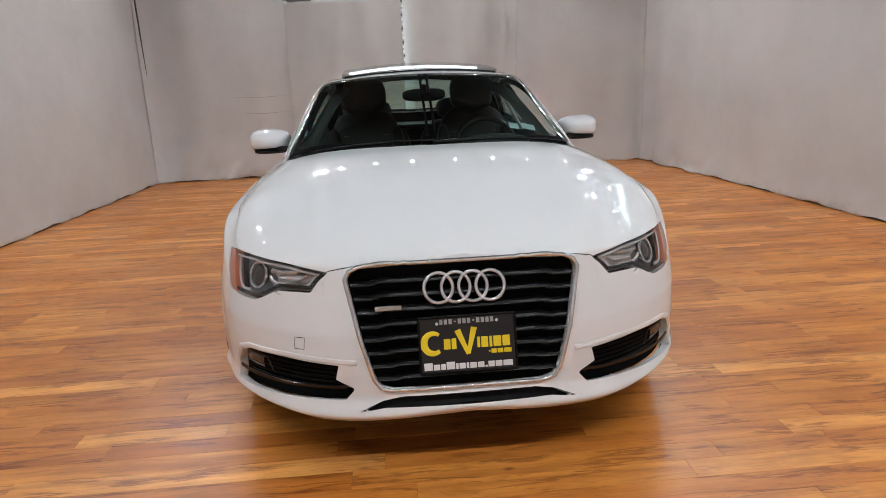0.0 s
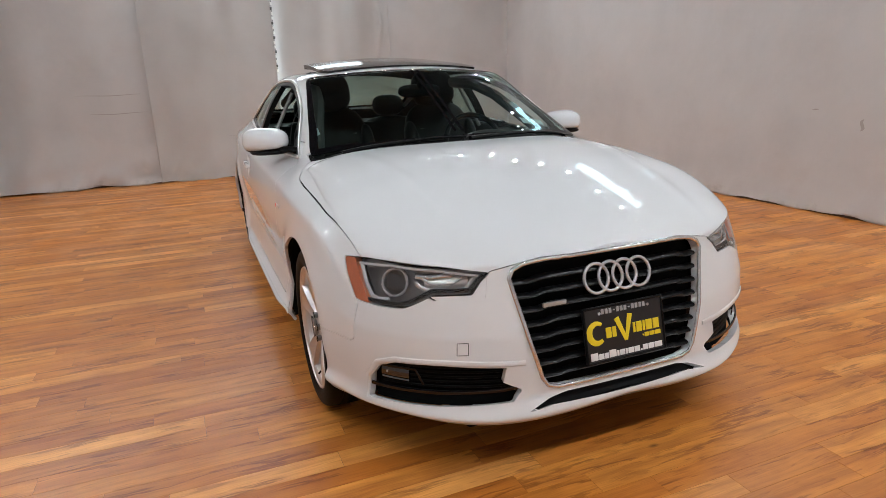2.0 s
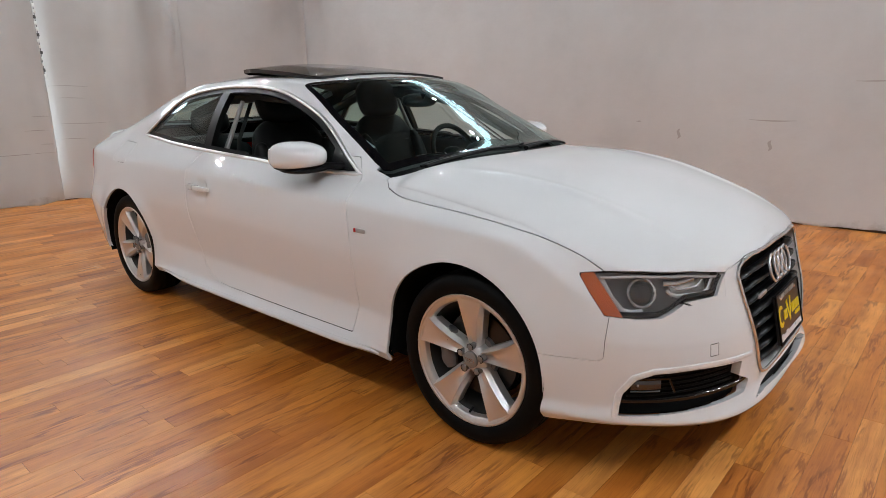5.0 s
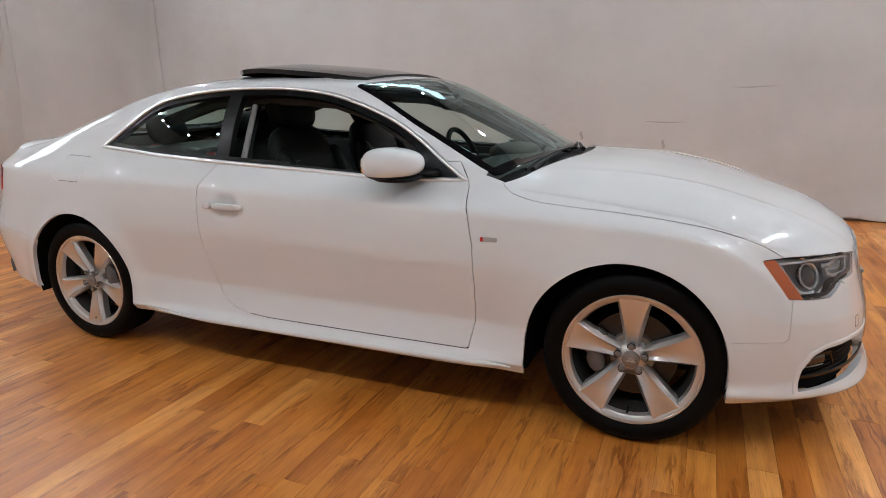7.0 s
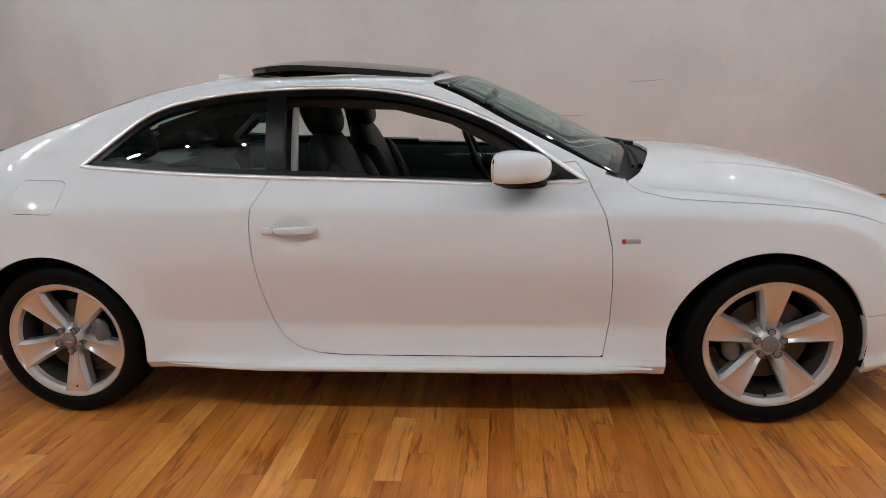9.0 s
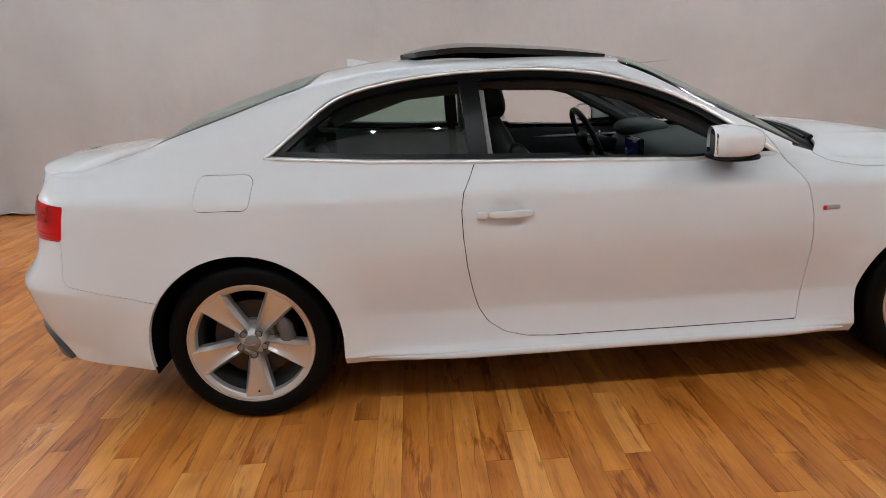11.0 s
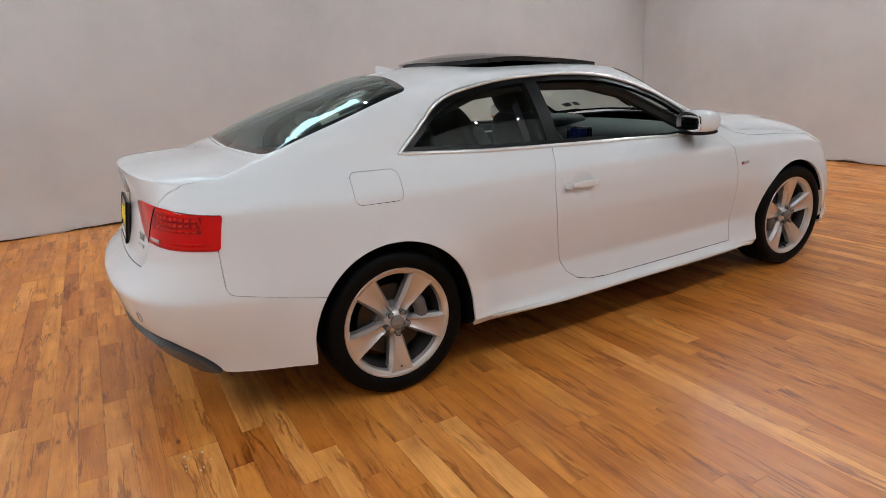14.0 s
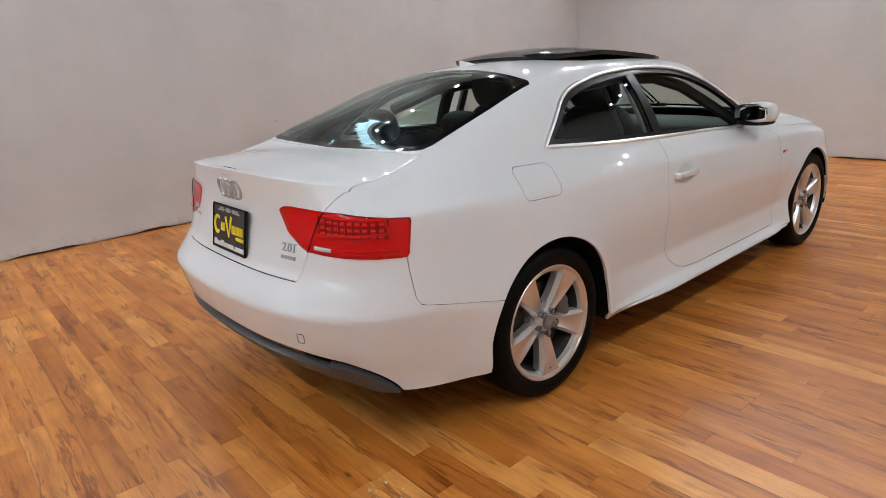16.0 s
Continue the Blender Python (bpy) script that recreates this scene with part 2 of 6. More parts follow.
def drape(p0, p1, mat, fold, label, top=DRAPE_TOP, hem=0.012, nu=110, nv=60):
    """A hanging cloth from p0 to p1 on the floor plan; fold(u, z) is how far it stands off the wall."""
    p0, p1 = np.array(p0, float), np.array(p1, float)
    t = (p1 - p0) / np.linalg.norm(p1 - p0)
    n = np.array((-t[1], t[0]))
    length = np.linalg.norm(p1 - p0)
    V, F = [], []
    for j in range(nv + 1):
        z = hem + (top - hem) * (j / nv) ** 1.3
        for i in range(nu + 1):
            u = length * i / nu
            off = fold(u, z)
            q = p0 + t * u + n * off
            V.append((q[0], q[1], z + (0.012 * math.sin(u * 7.0 + length) + 0.006 * math.sin(u * 17) if j == 0 else 0)))
    for j in range(nv):
        for i in range(nu):
            F.append([j * (nu + 1) + i, j * (nu + 1) + i + 1, (j + 1) * (nu + 1) + i + 1, (j + 1) * (nu + 1) + i])
    dr = new("drape")
    tagged(dr, label, "drape")
    ob = mesh_ob("cloth", V, F, mat, dr, True)
    so = ob.modifiers.new("thickness", "SOLIDIFY")
    so.thickness, so.offset = 0.003, 0.0
    rail = mesh_ob("rail", *tube_lite([(*(p0 + n * 0.05), top), (*(p1 + n * 0.05), top)], 0.014), STEEL_BEAM, dr, True)
    return dr, lambda u, z, lift=0.004: (*(p0 + t * u + n * (fold(u, z) + lift)), z)


def tube_lite(path, r, sides=8):
    a, b = Vector(path[0]), Vector(path[1])
    t = (b - a).normalized()
    x = t.orthogonal().normalized()
    y = t.cross(x)
    V = [tuple(p + r * (math.cos(2 * math.pi * k / sides) * x + math.sin(2 * math.pi * k / sides) * y)) for p in (a, b) for k in range(sides)]
    F = [[k, (k + 1) % sides, sides + (k + 1) % sides, sides + k] for k in range(sides)] + [list(range(sides))[::-1], [sides + k for k in range(sides)]]
    return V, F


# A thin wavy strip, darker than the cloth, laid just in front of it.
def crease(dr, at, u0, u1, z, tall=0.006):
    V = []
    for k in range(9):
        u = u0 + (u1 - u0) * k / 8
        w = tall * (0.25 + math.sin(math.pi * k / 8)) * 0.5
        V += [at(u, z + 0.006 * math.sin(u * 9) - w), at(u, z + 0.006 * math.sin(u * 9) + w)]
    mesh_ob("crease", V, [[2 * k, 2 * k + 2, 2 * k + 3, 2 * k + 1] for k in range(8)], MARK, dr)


def ruck(u, z, seed, reach=0.5, size=0.035):
    """Crumpled folds near the hem."""
    k = max(0.0, 1 - z / reach)
    return size * k * (noise.noise(Vector((u * 3.2, z * 4.0, seed))) + 0.5 * noise.noise(Vector((u * 7.5 + z * 5, z * 3.0, seed + 9)))) + size * 0.8 * k


def soft(u, z, seed, size=0.02, rate=1.2):
    return size * noise.noise(Vector((u * rate, z * 0.35, seed)))


def pleats(u, z, rate, size, seed):
    """Hanging pleats whose lines wander a little towards the floor."""
    return size * (0.6 + 0.4 * noise.noise(Vector((u, seed, 0)))) * math.sin(rate * (u + 0.10 * noise.noise(Vector((u * 1.5, z * 0.5, seed)))))


# north side: two heavy canvases with two thin, back-lit curtains between them
dr, at = drape((X1 - 0.06, Y1 - 0.05), (1.72, Y1 - 0.05), CLOTH, lambda u, z: 0.05 + soft(u, z, 3.0, 0.09, 1.8) + 0.05 * math.exp(-((u - 0.25 - 0.12 * z) / 0.22) ** 2) + 0.07 * math.exp(-(u / 0.06) ** 2) + ruck(u, z, 4.0), "heavy off-white canvas drape with rucked hem")
dr, at = drape((1.80, Y1 - 0.03), (0.050, Y1 - 0.03), SHEER, lambda u, z: 0.07 + pleats(u, z, 9.5, 0.085, 1.0) + soft(u, z, 8.0, 0.03, 2.0) + ruck(u, z, 6.0, 0.4, 0.03)
               + 0.10 * math.exp(-((u - 0.16 - 0.10 * abs(z - 2.1)) / 0.05) ** 2) * max(0.0, 1 - abs(z - 2.1) / 0.5), "thin pleated white curtain lit from behind", 2.56)
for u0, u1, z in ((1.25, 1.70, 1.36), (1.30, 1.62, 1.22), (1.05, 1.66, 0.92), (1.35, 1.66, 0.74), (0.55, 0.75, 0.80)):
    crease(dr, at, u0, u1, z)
dr, at = drape((0.056, Y1 - 0.07), (-1.66, Y1 - 0.07), SHEER, lambda u, z: 0.08 + pleats(u, z, 7.5, 0.090, 5.0) + soft(u, z, 12.0, 0.035, 1.5) + ruck(u, z, 7.0, 0.45, 0.035)
               + 0.06 * math.exp(-(u / 0.08) ** 2) * math.sin(math.pi * min(1, z / 2.5)), "thin pleated white curtain with torn edge", 2.56)
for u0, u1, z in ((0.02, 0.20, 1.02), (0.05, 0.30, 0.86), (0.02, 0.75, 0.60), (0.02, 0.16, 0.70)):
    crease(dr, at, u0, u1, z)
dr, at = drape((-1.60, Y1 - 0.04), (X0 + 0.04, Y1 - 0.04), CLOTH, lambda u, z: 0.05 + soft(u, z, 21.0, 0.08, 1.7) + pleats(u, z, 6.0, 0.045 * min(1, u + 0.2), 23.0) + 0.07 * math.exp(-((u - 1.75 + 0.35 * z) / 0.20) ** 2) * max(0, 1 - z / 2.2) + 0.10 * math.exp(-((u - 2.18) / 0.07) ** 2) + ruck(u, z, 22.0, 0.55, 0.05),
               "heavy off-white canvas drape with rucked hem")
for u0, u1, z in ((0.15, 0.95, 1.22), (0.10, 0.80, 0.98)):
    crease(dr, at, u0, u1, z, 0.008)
# east side: folds by the corner, then flat canvas
dr, at = drape((X1 - 0.02, Y0 + 0.02), (X1 - 0.02, Y1 - 0.18), CLOTH, lambda u, z: 0.02 + soft(u, z, 31.0, 0.03, 0.6) + ruck(u, z, 32.0, 0.25 + 0.2 * min(1, max(0, u - 8)), 0.018 + 0.03 * min(1, max(0, (u - 8) / 2)))
               + min(1, max(0, (u - 8.3) / 1.5)) * (0.05 + pleats(u, z, 7.0, 0.045, 14.0)), "off-white canvas drape, flat, with folds by the corner", nu=300)
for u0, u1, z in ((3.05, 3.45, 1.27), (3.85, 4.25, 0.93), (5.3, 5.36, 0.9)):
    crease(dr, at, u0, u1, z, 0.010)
for u0, z0 in ((4.05, 0.70), (4.90, 0.78)):
    mesh_ob("scuff", [at(u0 + 0.016 * math.cos(a) + 0.01 * math.sin(3 * a), z0 + 0.05 * math.sin(a)) for a in np.linspace(0, 2 * math.pi, 12, endpoint=False)], [list(range(12))], MARK, dr)
# a gathered cloth hung across the lower part of the high window
V, F = [], []
for i in range(181):
    y = EY0 - 0.25 + (EY1 - EY0 + 0.5) * i / 180
    rise = 3.80 + 0.22 * noise.noise(Vector((y * 2.3, 3.0, 0))) + 0.10 * noise.noise(Vector((y * 9.0, 7.0, 0)))
    for j in range(9):
        V.append((X1 - 0.06 + 0.025 * math.sin(y * 31 + 0.6 * math.sin(y * 7)) * (1 - 0.5 * j / 8), y, 3.25 + (rise - 3.25) * j / 8))
for i in range(180):
    for j in range(8):
        F.append([i * 9 + j, (i + 1) * 9 + j, (i + 1) * 9 + j + 1, i * 9 + j + 1])
valance = new("window_cloth")
tagged(valance, "gathered off-white cloth across the high window", "drape")
so = mesh_ob("cloth", V, F, CLOTH, valance, True).modifiers.new("thickness", "SOLIDIFY")
so.thickness, so.offset = 0.003, 0.0
mesh_ob("cord", *tube_lite([(X1 - 0.03, EY0 - 0.3, 3.28), (X1 - 0.03, EY1 + 0.3, 3.28)], 0.006), STEEL_BEAM, valance, True)
# west and south sides
drape((X0 + 0.02, Y1 - 0.17), (X0 + 0.02, Y0 + 0.02), CLOTH, lambda u, z: 0.02 + soft(u, z, 41.0, 0.035, 0.7) + ruck(u, z, 42.0, 0.3, 0.02) * (1 if u < 2 else 0.5), "flat off-white canvas drape with scuffed hem", nu=260)
drape((X0 + 0.04, Y0 + 0.02), (X1 - 0.04, Y0 + 0.02), CLOTH, lambda u, z: 0.02 + soft(u, z, 51.0, 0.03, 0.7) + min(1, max(0, (u - 4.6) / 1.2)) * (0.03 + pleats(u, z, 5.0, 0.028, 55.0)) + ruck(u, z, 52.0, 0.25, 0.016),
      "off-white canvas drape in soft folds", nu=260)

# dark strips that stand in for the shadowed canvas edges in the two far corners
for nm, x in (("west", X0 + 0.085), ("east", X1 - 0.10)):
    band = new("edge_tape")
    tagged(band, "dark strip standing in for the shadowed gap at the canvas edge", "tape")
    mesh_ob("tape", *tube_lite([(x, Y1 - 0.13, 0.03), (x, Y1 - 0.13, DRAPE_TOP)], 0.013), HOLDER_DARK, band, True)

# a pale chain of beads hangs where the two thin curtains meet
chain = new("bead_chain")
tagged(chain, "pale hanging chain of small square beads", "chain")
for k in range(17):
    bm = bmesh.new()
    box(bm, (-0.013, -0.006, -0.018), (0.013, 0.006, 0.018), 0.004)
    o = part("bead", bm, PALE if k % 3 else HOLDER_DARK, chain)
    o.location = (0.066 + 0.006 * math.sin(k * 1.7), Y1 - 0.20, 2.50 - 0.064 * k)
mesh_ob("cord", *tube_lite([(0.066, Y1 - 0.20, 2.56), (0.066, Y1 - 0.20, 1.46)], 0.003), HOLDER_DARK, chain)

# flood lamps along the tops of the walls, each turned to the middle of the room
HOLDER = material("black_lamp_can", (0.02, 0.02, 0.02), 0.5)


def flood_lamp():
    lamp_ob = new("flood_lamp")
    tagged(lamp_ob, "small round flood lamp in a black can, turned on", "lamp", "flood lamps along the walls")
    bm = bmesh.new()
    bmesh.ops.create_cone(bm, cap_ends=True, segments=20, radius1=0.026, radius2=0.030, depth=0.012, matrix=Matrix.Translation((0, 0, 0.0)))
    part("lens", bm, BULB, lamp_ob, "glowing lens")
    bm = bmesh.new()
    bmesh.ops.create_cone(bm, cap_ends=True, segments=20, radius1=0.046, radius2=0.036, depth=0.16, matrix=Matrix.Translation((0, 0, 0.090)))
    part("can", bm, HOLDER, lamp_ob, "black can", True)
    bm = bmesh.new()
    bmesh.ops.create_cone(bm, cap_ends=False, segments=20, radius1=0.052, radius2=0.046, depth=0.030, matrix=Matrix.Translation((0, 0, -0.007)))
    part("hood", bm, HOLDER, lamp_ob, "black hood", True)
    bm = bmesh.new()
    box(bm, (-0.012, -0.012, 0.15), (0.012, 0.012, 0.26), 0.003)
    part("bracket", bm, HOLDER, lamp_ob)
    return lamp_ob


first = None
spots = [(X0 + 0.32, y) for y in np.linspace(-0.9, 6.6, 9)] + [(X1 - 0.32, y) for y in np.linspace(-3.2, 6.6, 11)]
spots += [(x, Y0 + 0.75) for x in np.linspace(-3.1, 3.1, 12)] + [(x, Y1 - 0.40) for x in np.linspace(-2.8, 3.0, 9)]
for x, y in spots:
    m = look((x, y, LAMP_Z), (0.10 * x + 0.30, 0.36 * y + 0.95, 0.4))
    if first is None:
        first = flood_lamp()
        first.matrix_basis = m
    else:
        copy_thing(first, m)
bm = bmesh.new()
for lo, hi in (((X0 + 0.13, Y0 + 0.1, LAMP_Z + 0.14), (X0 + 0.25, Y1 - 0.1, HIGH)), ((X1 - 0.25, Y0 + 0.1, LAMP_Z + 0.14), (X1 - 0.13, Y1 - 0.1, HIGH)),
               ((X0 + 0.3, Y0 + 0.12, LAMP_Z + 0.14), (X1 - 0.3, Y0 + 0.25, HIGH)), ((X0 + 0.3, Y1 - 0.35, LAMP_Z + 0.14), (X1 - 0.3, Y1 - 0.18, HIGH))):
    box(bm, lo, hi, 0.006)
tagged(part("lamp_rail", bm, HOLDER), "black rails under the ceiling that carry flood lamps", "rail")

# ---------------------------------------------------------------- surface tools
def spline(ts, vs):
    """Natural cubic through the knots, as a function on arrays."""
    ts, vs = np.array(ts, float), np.array(vs, float)
    n, h = len(ts), np.diff(np.array(ts, float))
    A, r = np.eye(n), np.zeros((n,) + vs.shape[1:])
    for i in range(1, n - 1):
        A[i, i - 1:i + 2] = h[i - 1], 2 * (h[i - 1] + h[i]), h[i]
        r[i] = 6 * ((vs[i + 1] - vs[i]) / h[i] - (vs[i] - vs[i - 1]) / h[i - 1])
    M = np.linalg.solve(A, r)

    def at(t):
        t = np.asarray(t, float)
        i = np.clip(np.searchsorted(ts, t) - 1, 0, n - 2)
        shape = i.shape + (1,) * (vs.ndim - 1)
        a, b, hh = (ts[i + 1] - t).reshape(shape), (t - ts[i]).reshape(shape), h[i].reshape(shape)
        return (M[i] * a ** 3 + M[i + 1] * b ** 3) / (6 * hh) + (vs[i] / hh - M[i] * hh / 6) * a + (vs[i + 1] / hh - M[i + 1] * hh / 6) * b
    return at


def pchip(ts, vs):
    """Monotone cubic through the knots."""
    ts, vs = np.array(ts, float), np.array(vs, float)
    h = np.diff(ts)
    d = np.diff(vs) / h
    m = np.zeros(len(ts))
    for i in range(1, len(ts) - 1):
        if d[i - 1] * d[i] > 0:
            a, b = 2 * h[i] + h[i - 1], h[i] + 2 * h[i - 1]
            m[i] = (a + b) / (a / d[i - 1] + b / d[i])
    m[0], m[-1] = d[0], d[-1]

    def at(t):
        t = np.clip(np.asarray(t, float), ts[0], ts[-1])
        i = np.clip(np.searchsorted(ts, t) - 1, 0, len(ts) - 2)
        u = (t - ts[i]) / h[i]
        return (vs[i] * (1 + 2 * u) * (1 - u) ** 2 + m[i] * h[i] * u * (1 - u) ** 2
                + vs[i + 1] * u * u * (3 - 2 * u) + m[i + 1] * h[i] * u * u * (u - 1))
    return at


def poly_sdf(points, r=0.0):
    """Signed distance to a rounded polygon in the plane, negative inside."""
    P = np.array(points, float)
    Q = np.roll(P, -1, axis=0)

    def at(u, v):
        p = np.stack([u, v], -1)
        best, inside = np.full(len(p), 1e9), np.zeros(len(p), bool)
        for a, b in zip(P, Q):
            e, w = b - a, p - a
            k = np.clip((w @ e) / (e @ e), 0, 1)
            best = np.minimum(best, np.linalg.norm(w - k[:, None] * e, axis=1))
            hit = (a[1] > p[:, 1]) != (b[1] > p[:, 1])
            with np.errstate(divide="ignore", invalid="ignore"):
                inside ^= hit & (p[:, 0] < (b[0] - a[0]) * (p[:, 1] - a[1]) / (b[1] - a[1]) + a[0])
        return np.where(inside, -best, best) - r
    return at


def smooth_poly(points, steps=6):
    """A closed curve through the points."""
    P = [np.array(p, float) for p in points]
    out = []
    n = len(P)
    for i in range(n):
        a, b, c2, d = P[i - 1], P[i], P[(i + 1) % n], P[(i + 2) % n]
        for k in range(steps):
            u = k / steps
            out.append(0.5 * (2 * b + (c2 - a) * u + (2 * a - 5 * b + 4 * c2 - d) * u * u + (3 * b - a - 3 * c2 + d) * u ** 3))
    return out


def clip(V, F, f, level=0.0):
    """The piece of a mesh where f(points) > level, cut cleanly along the border."""
    val = f(V) - level
    keep, edges = [], {}
    crossing = []
    for face in F:
        s = [val[i] > 0 for i in face]
        if all(s):
            keep.append(face)
        elif any(s):
            crossing.append(face)
            for a, b in zip(face, face[1:] + face[:1]):
                if (val[a] > 0) != (val[b] > 0):
                    edges.setdefault((min(a, b), max(a, b)), None)
    if edges:
        keys = list(edges)
        A, B = V[[k[0] for k in keys]], V[[k[1] for k in keys]]
        fa, fb = val[[k[0] for k in keys]], val[[k[1] for k in keys]]
        lo, hi = np.zeros(len(keys)), np.ones(len(keys))
        t = fa / (fa - fb)
        for _ in range(5):
            ft = f(A + t[:, None] * (B - A)) - level
            same = (ft > 0) == (fa > 0)
            lo, hi = np.where(same, t, lo), np.where(same, hi, t)
            t = (lo + hi) / 2
        for i, k in enumerate(keys):
            edges[k] = len(V) + i
        V = np.vstack([V, A + t[:, None] * (B - A)])
        for face in crossing:
            g = []
            for a, b in zip(face, face[1:] + face[:1]):
                if val[a] > 0:
                    g.append(a)
                if (val[a] > 0) != (val[b] > 0):
                    g.append(edges[(min(a, b), max(a, b))])
            if len(g) > 2:
                keep.append(g)
    used = sorted({i for face in keep for i in face})
    back = {i: k for k, i in enumerate(used)}
    return V[used] if used else np.zeros((0, 3)), [[back[i] for i in face] for face in keep]


def split(mesh, f, gap=0.004):
    """(inside, outside) of the border f = 0, with a shut line between them."""
    return clip(*mesh, lambda p: -f(p), gap / 2), clip(*mesh, f, gap / 2)


def joined(*meshes):
    V, F, n = [], [], 0
    for v, f in meshes:
        V.append(v)
        F += [[i + n for i in face] for face in f]
        n += len(v)
    return np.vstack(V), F


def mirrored(mesh):
    V, F = mesh
    return V * np.array([-1, 1, 1]), [face[::-1] for face in F]


def vertex_normals(V, F):
    N = np.zeros_like(V)
    for size in {len(face) for face in F}:
        I = np.array([face for face in F if len(face) == size])
        P = V[I]
        n = np.cross(P[:, 1] - P[:, 0], P[:, 2] - P[:, 0]) if size == 3 else np.cross(P[:, 2] - P[:, 0], P[:, 3] - P[:, 1])
        for k in range(size):
            np.add.at(N, I[:, k], n)
    size = np.linalg.norm(N, axis=1)
    return np.where(size[:, None] > 1e-9, N / np.maximum(size, 1e-12)[:, None], 0.0)


def panel(name, mesh, mat, parent, depth=0.012, label="", lift=0.0):
    """A sheet with its border folded inward by depth."""
    V, F = mesh
    N = vertex_normals(V, F)
    V = V + lift * N
    count = {}
    for face in F:
        for a, b in zip(face, face[1:] + face[:1]):
            count[(a, b)] = count.get((a, b), 0) + 1
    border = [(a, b) for a, b in count if (b, a) not in count]
    verts, faces = [tuple(v) for v in V], [list(f) for f in F]
    top, low = {}, {}
    for i in {i for e in border for i in e}:
        top[i] = len(verts)
        verts.append(tuple(V[i]))
        low[i] = len(verts)
        verts.append(tuple(V[i] - depth * N[i]))
    for a, b in border:
        faces.append([top[b], top[a], low[a], low[b]])
    return mesh_ob(name, verts, faces, mat, parent, True, label)


# ---------------------------------------------------------------- car body surface
# plan outline of one half at its widest level: front centre, round the side, to the rear centre
OUTLINE = [(0, -0.836), (0.22, -0.824), (0.45, -0.778), (0.64, -0.684), (0.80, -0.530), (0.875, -0.36), (0.905, -0.15), (0.918, 0.2), (0.922, 0.65),
           (0.925, 1.2), (0.925, 1.85), (0.925, 2.4), (0.922, 2.75), (0.905, 3.1), (0.86, 3.40), (0.78, 3.56), (0.64, 3.665), (0.45, 3.728), (0.22, 3.757), (0, 3.765)]
arc = [0.0]
for p, q in zip(OUTLINE, OUTLINE[1:]):
    arc.append(arc[-1] + math.dist(p, q))
outline = spline(arc, OUTLINE)
# stations along it at which the levels are given
STATION = [arc[i] for i in (0, 2, 4, 6, 8, 10, 12, 14, 17, 19)]
LEVEL_Z = [
    [0.214, 0.196, 0.222, 0.215, 0.212, 0.218, 0.232, 0.275, 0.345, 0.350],
    [0.240, 0.220, 0.245, 0.255, 0.250, 0.252, 0.262, 0.330, 0.385, 0.388],
    [0.290, 0.285, 0.300, 0.290, 0.275, 0.275, 0.300, 0.420, 0.440, 0.440],
    [0.360, 0.380, 0.400, 0.400, 0.392, 0.405, 0.440, 0.570, 0.585, 0.585],
    [0.500, 0.480, 0.500, 0.600, 0.620, 0.650, 0.650, 0.720, 0.690, 0.690],
    [0.620, 0.590, 0.600, 0.775, 0.825, 0.858, 0.870, 0.890, 0.900, 0.900],
    [0.722, 0.690, 0.712, 0.825, 0.905, 0.953, 1.012, 0.970, 1.012, 1.024]]
LEVEL_IN = [
    [0.010, -0.004, 0.014, 0.020, 0.015, 0.015, 0.015, 0.030, 0.070, 0.070],
    [-0.010, -0.022, -0.008, 0.002, -0.009, -0.009, -0.003, 0.024, 0.040, 0.040],
    [0.020, 0.004, 0.003, 0.018, 0.022, 0.022, 0.018, 0.006, 0.008, 0.008],
    [0.030, 0.008, 0.000, 0.010, 0.052, 0.050, 0.014, -0.012, -0.028, -0.028],
    [0.045, 0.022, 0.004, 0.014, 0.014, 0.012, 0.012, 0.026, 0.072, 0.082],
    [0.085, 0.052, 0.028, 0.030, 0.034, 0.026, 0.036, 0.050, 0.120, 0.130],
    [0.102, 0.078, 0.066, 0.105, 0.158, 0.112, 0.165, 0.170, 0.116, 0.110]]
level_z = [pchip(STATION, r) for r in LEVEL_Z]
level_in = [pchip(STATION, r) for r in LEVEL_IN]
# height along the middle: bonnet, windscreen, roof, rear window, boot lid
MID = pchip([-0.740, -0.65, -0.39, -0.13, 0.14, 0.395, 0.41, 0.67, 0.94, 1.11, 1.30, 1.55, 1.85, 2.15, 2.42, 2.75, 3.03, 3.19, 3.22, 3.4, 3.55, 3.63],
            [0.7215, 0.774, 0.866, 0.931, 0.970, 0.984, 0.987, 1.114, 1.252, 1.321, 1.348, 1.362, 1.368, 1.360, 1.331, 1.249, 1.154, 1.052, 1.043, 1.036, 1.029, 1.025])
POWER = pchip([-0.75, 0.3, 0.55, 0.8, 1.1, 2.0, 2.5, 2.9, 3.1, 3.3, 3.7], [2.7, 2.9, 2.5, 2.6, 3.0, 3.0, 3.0, 3.1, 3.2, 3.1, 3.0])
ROUND = pchip([-0.75, 0.3, 0.6, 0.8, 1.1, 2.6, 3.0, 3.25, 3.7], [0.68, 0.58, 0.48, 0.40, 0.34, 0.35, 0.44, 0.55, 0.55])
BOW = pchip([-0.8, 0.0, 0.38, 0.55, 1.1, 1.3, 2.3, 2.6, 3.1, 3.3, 3.7], [0, 0, 0.15, 0.17, 0.06, 0.0, 0.0, -0.03, -0.05, -0.0, 0])
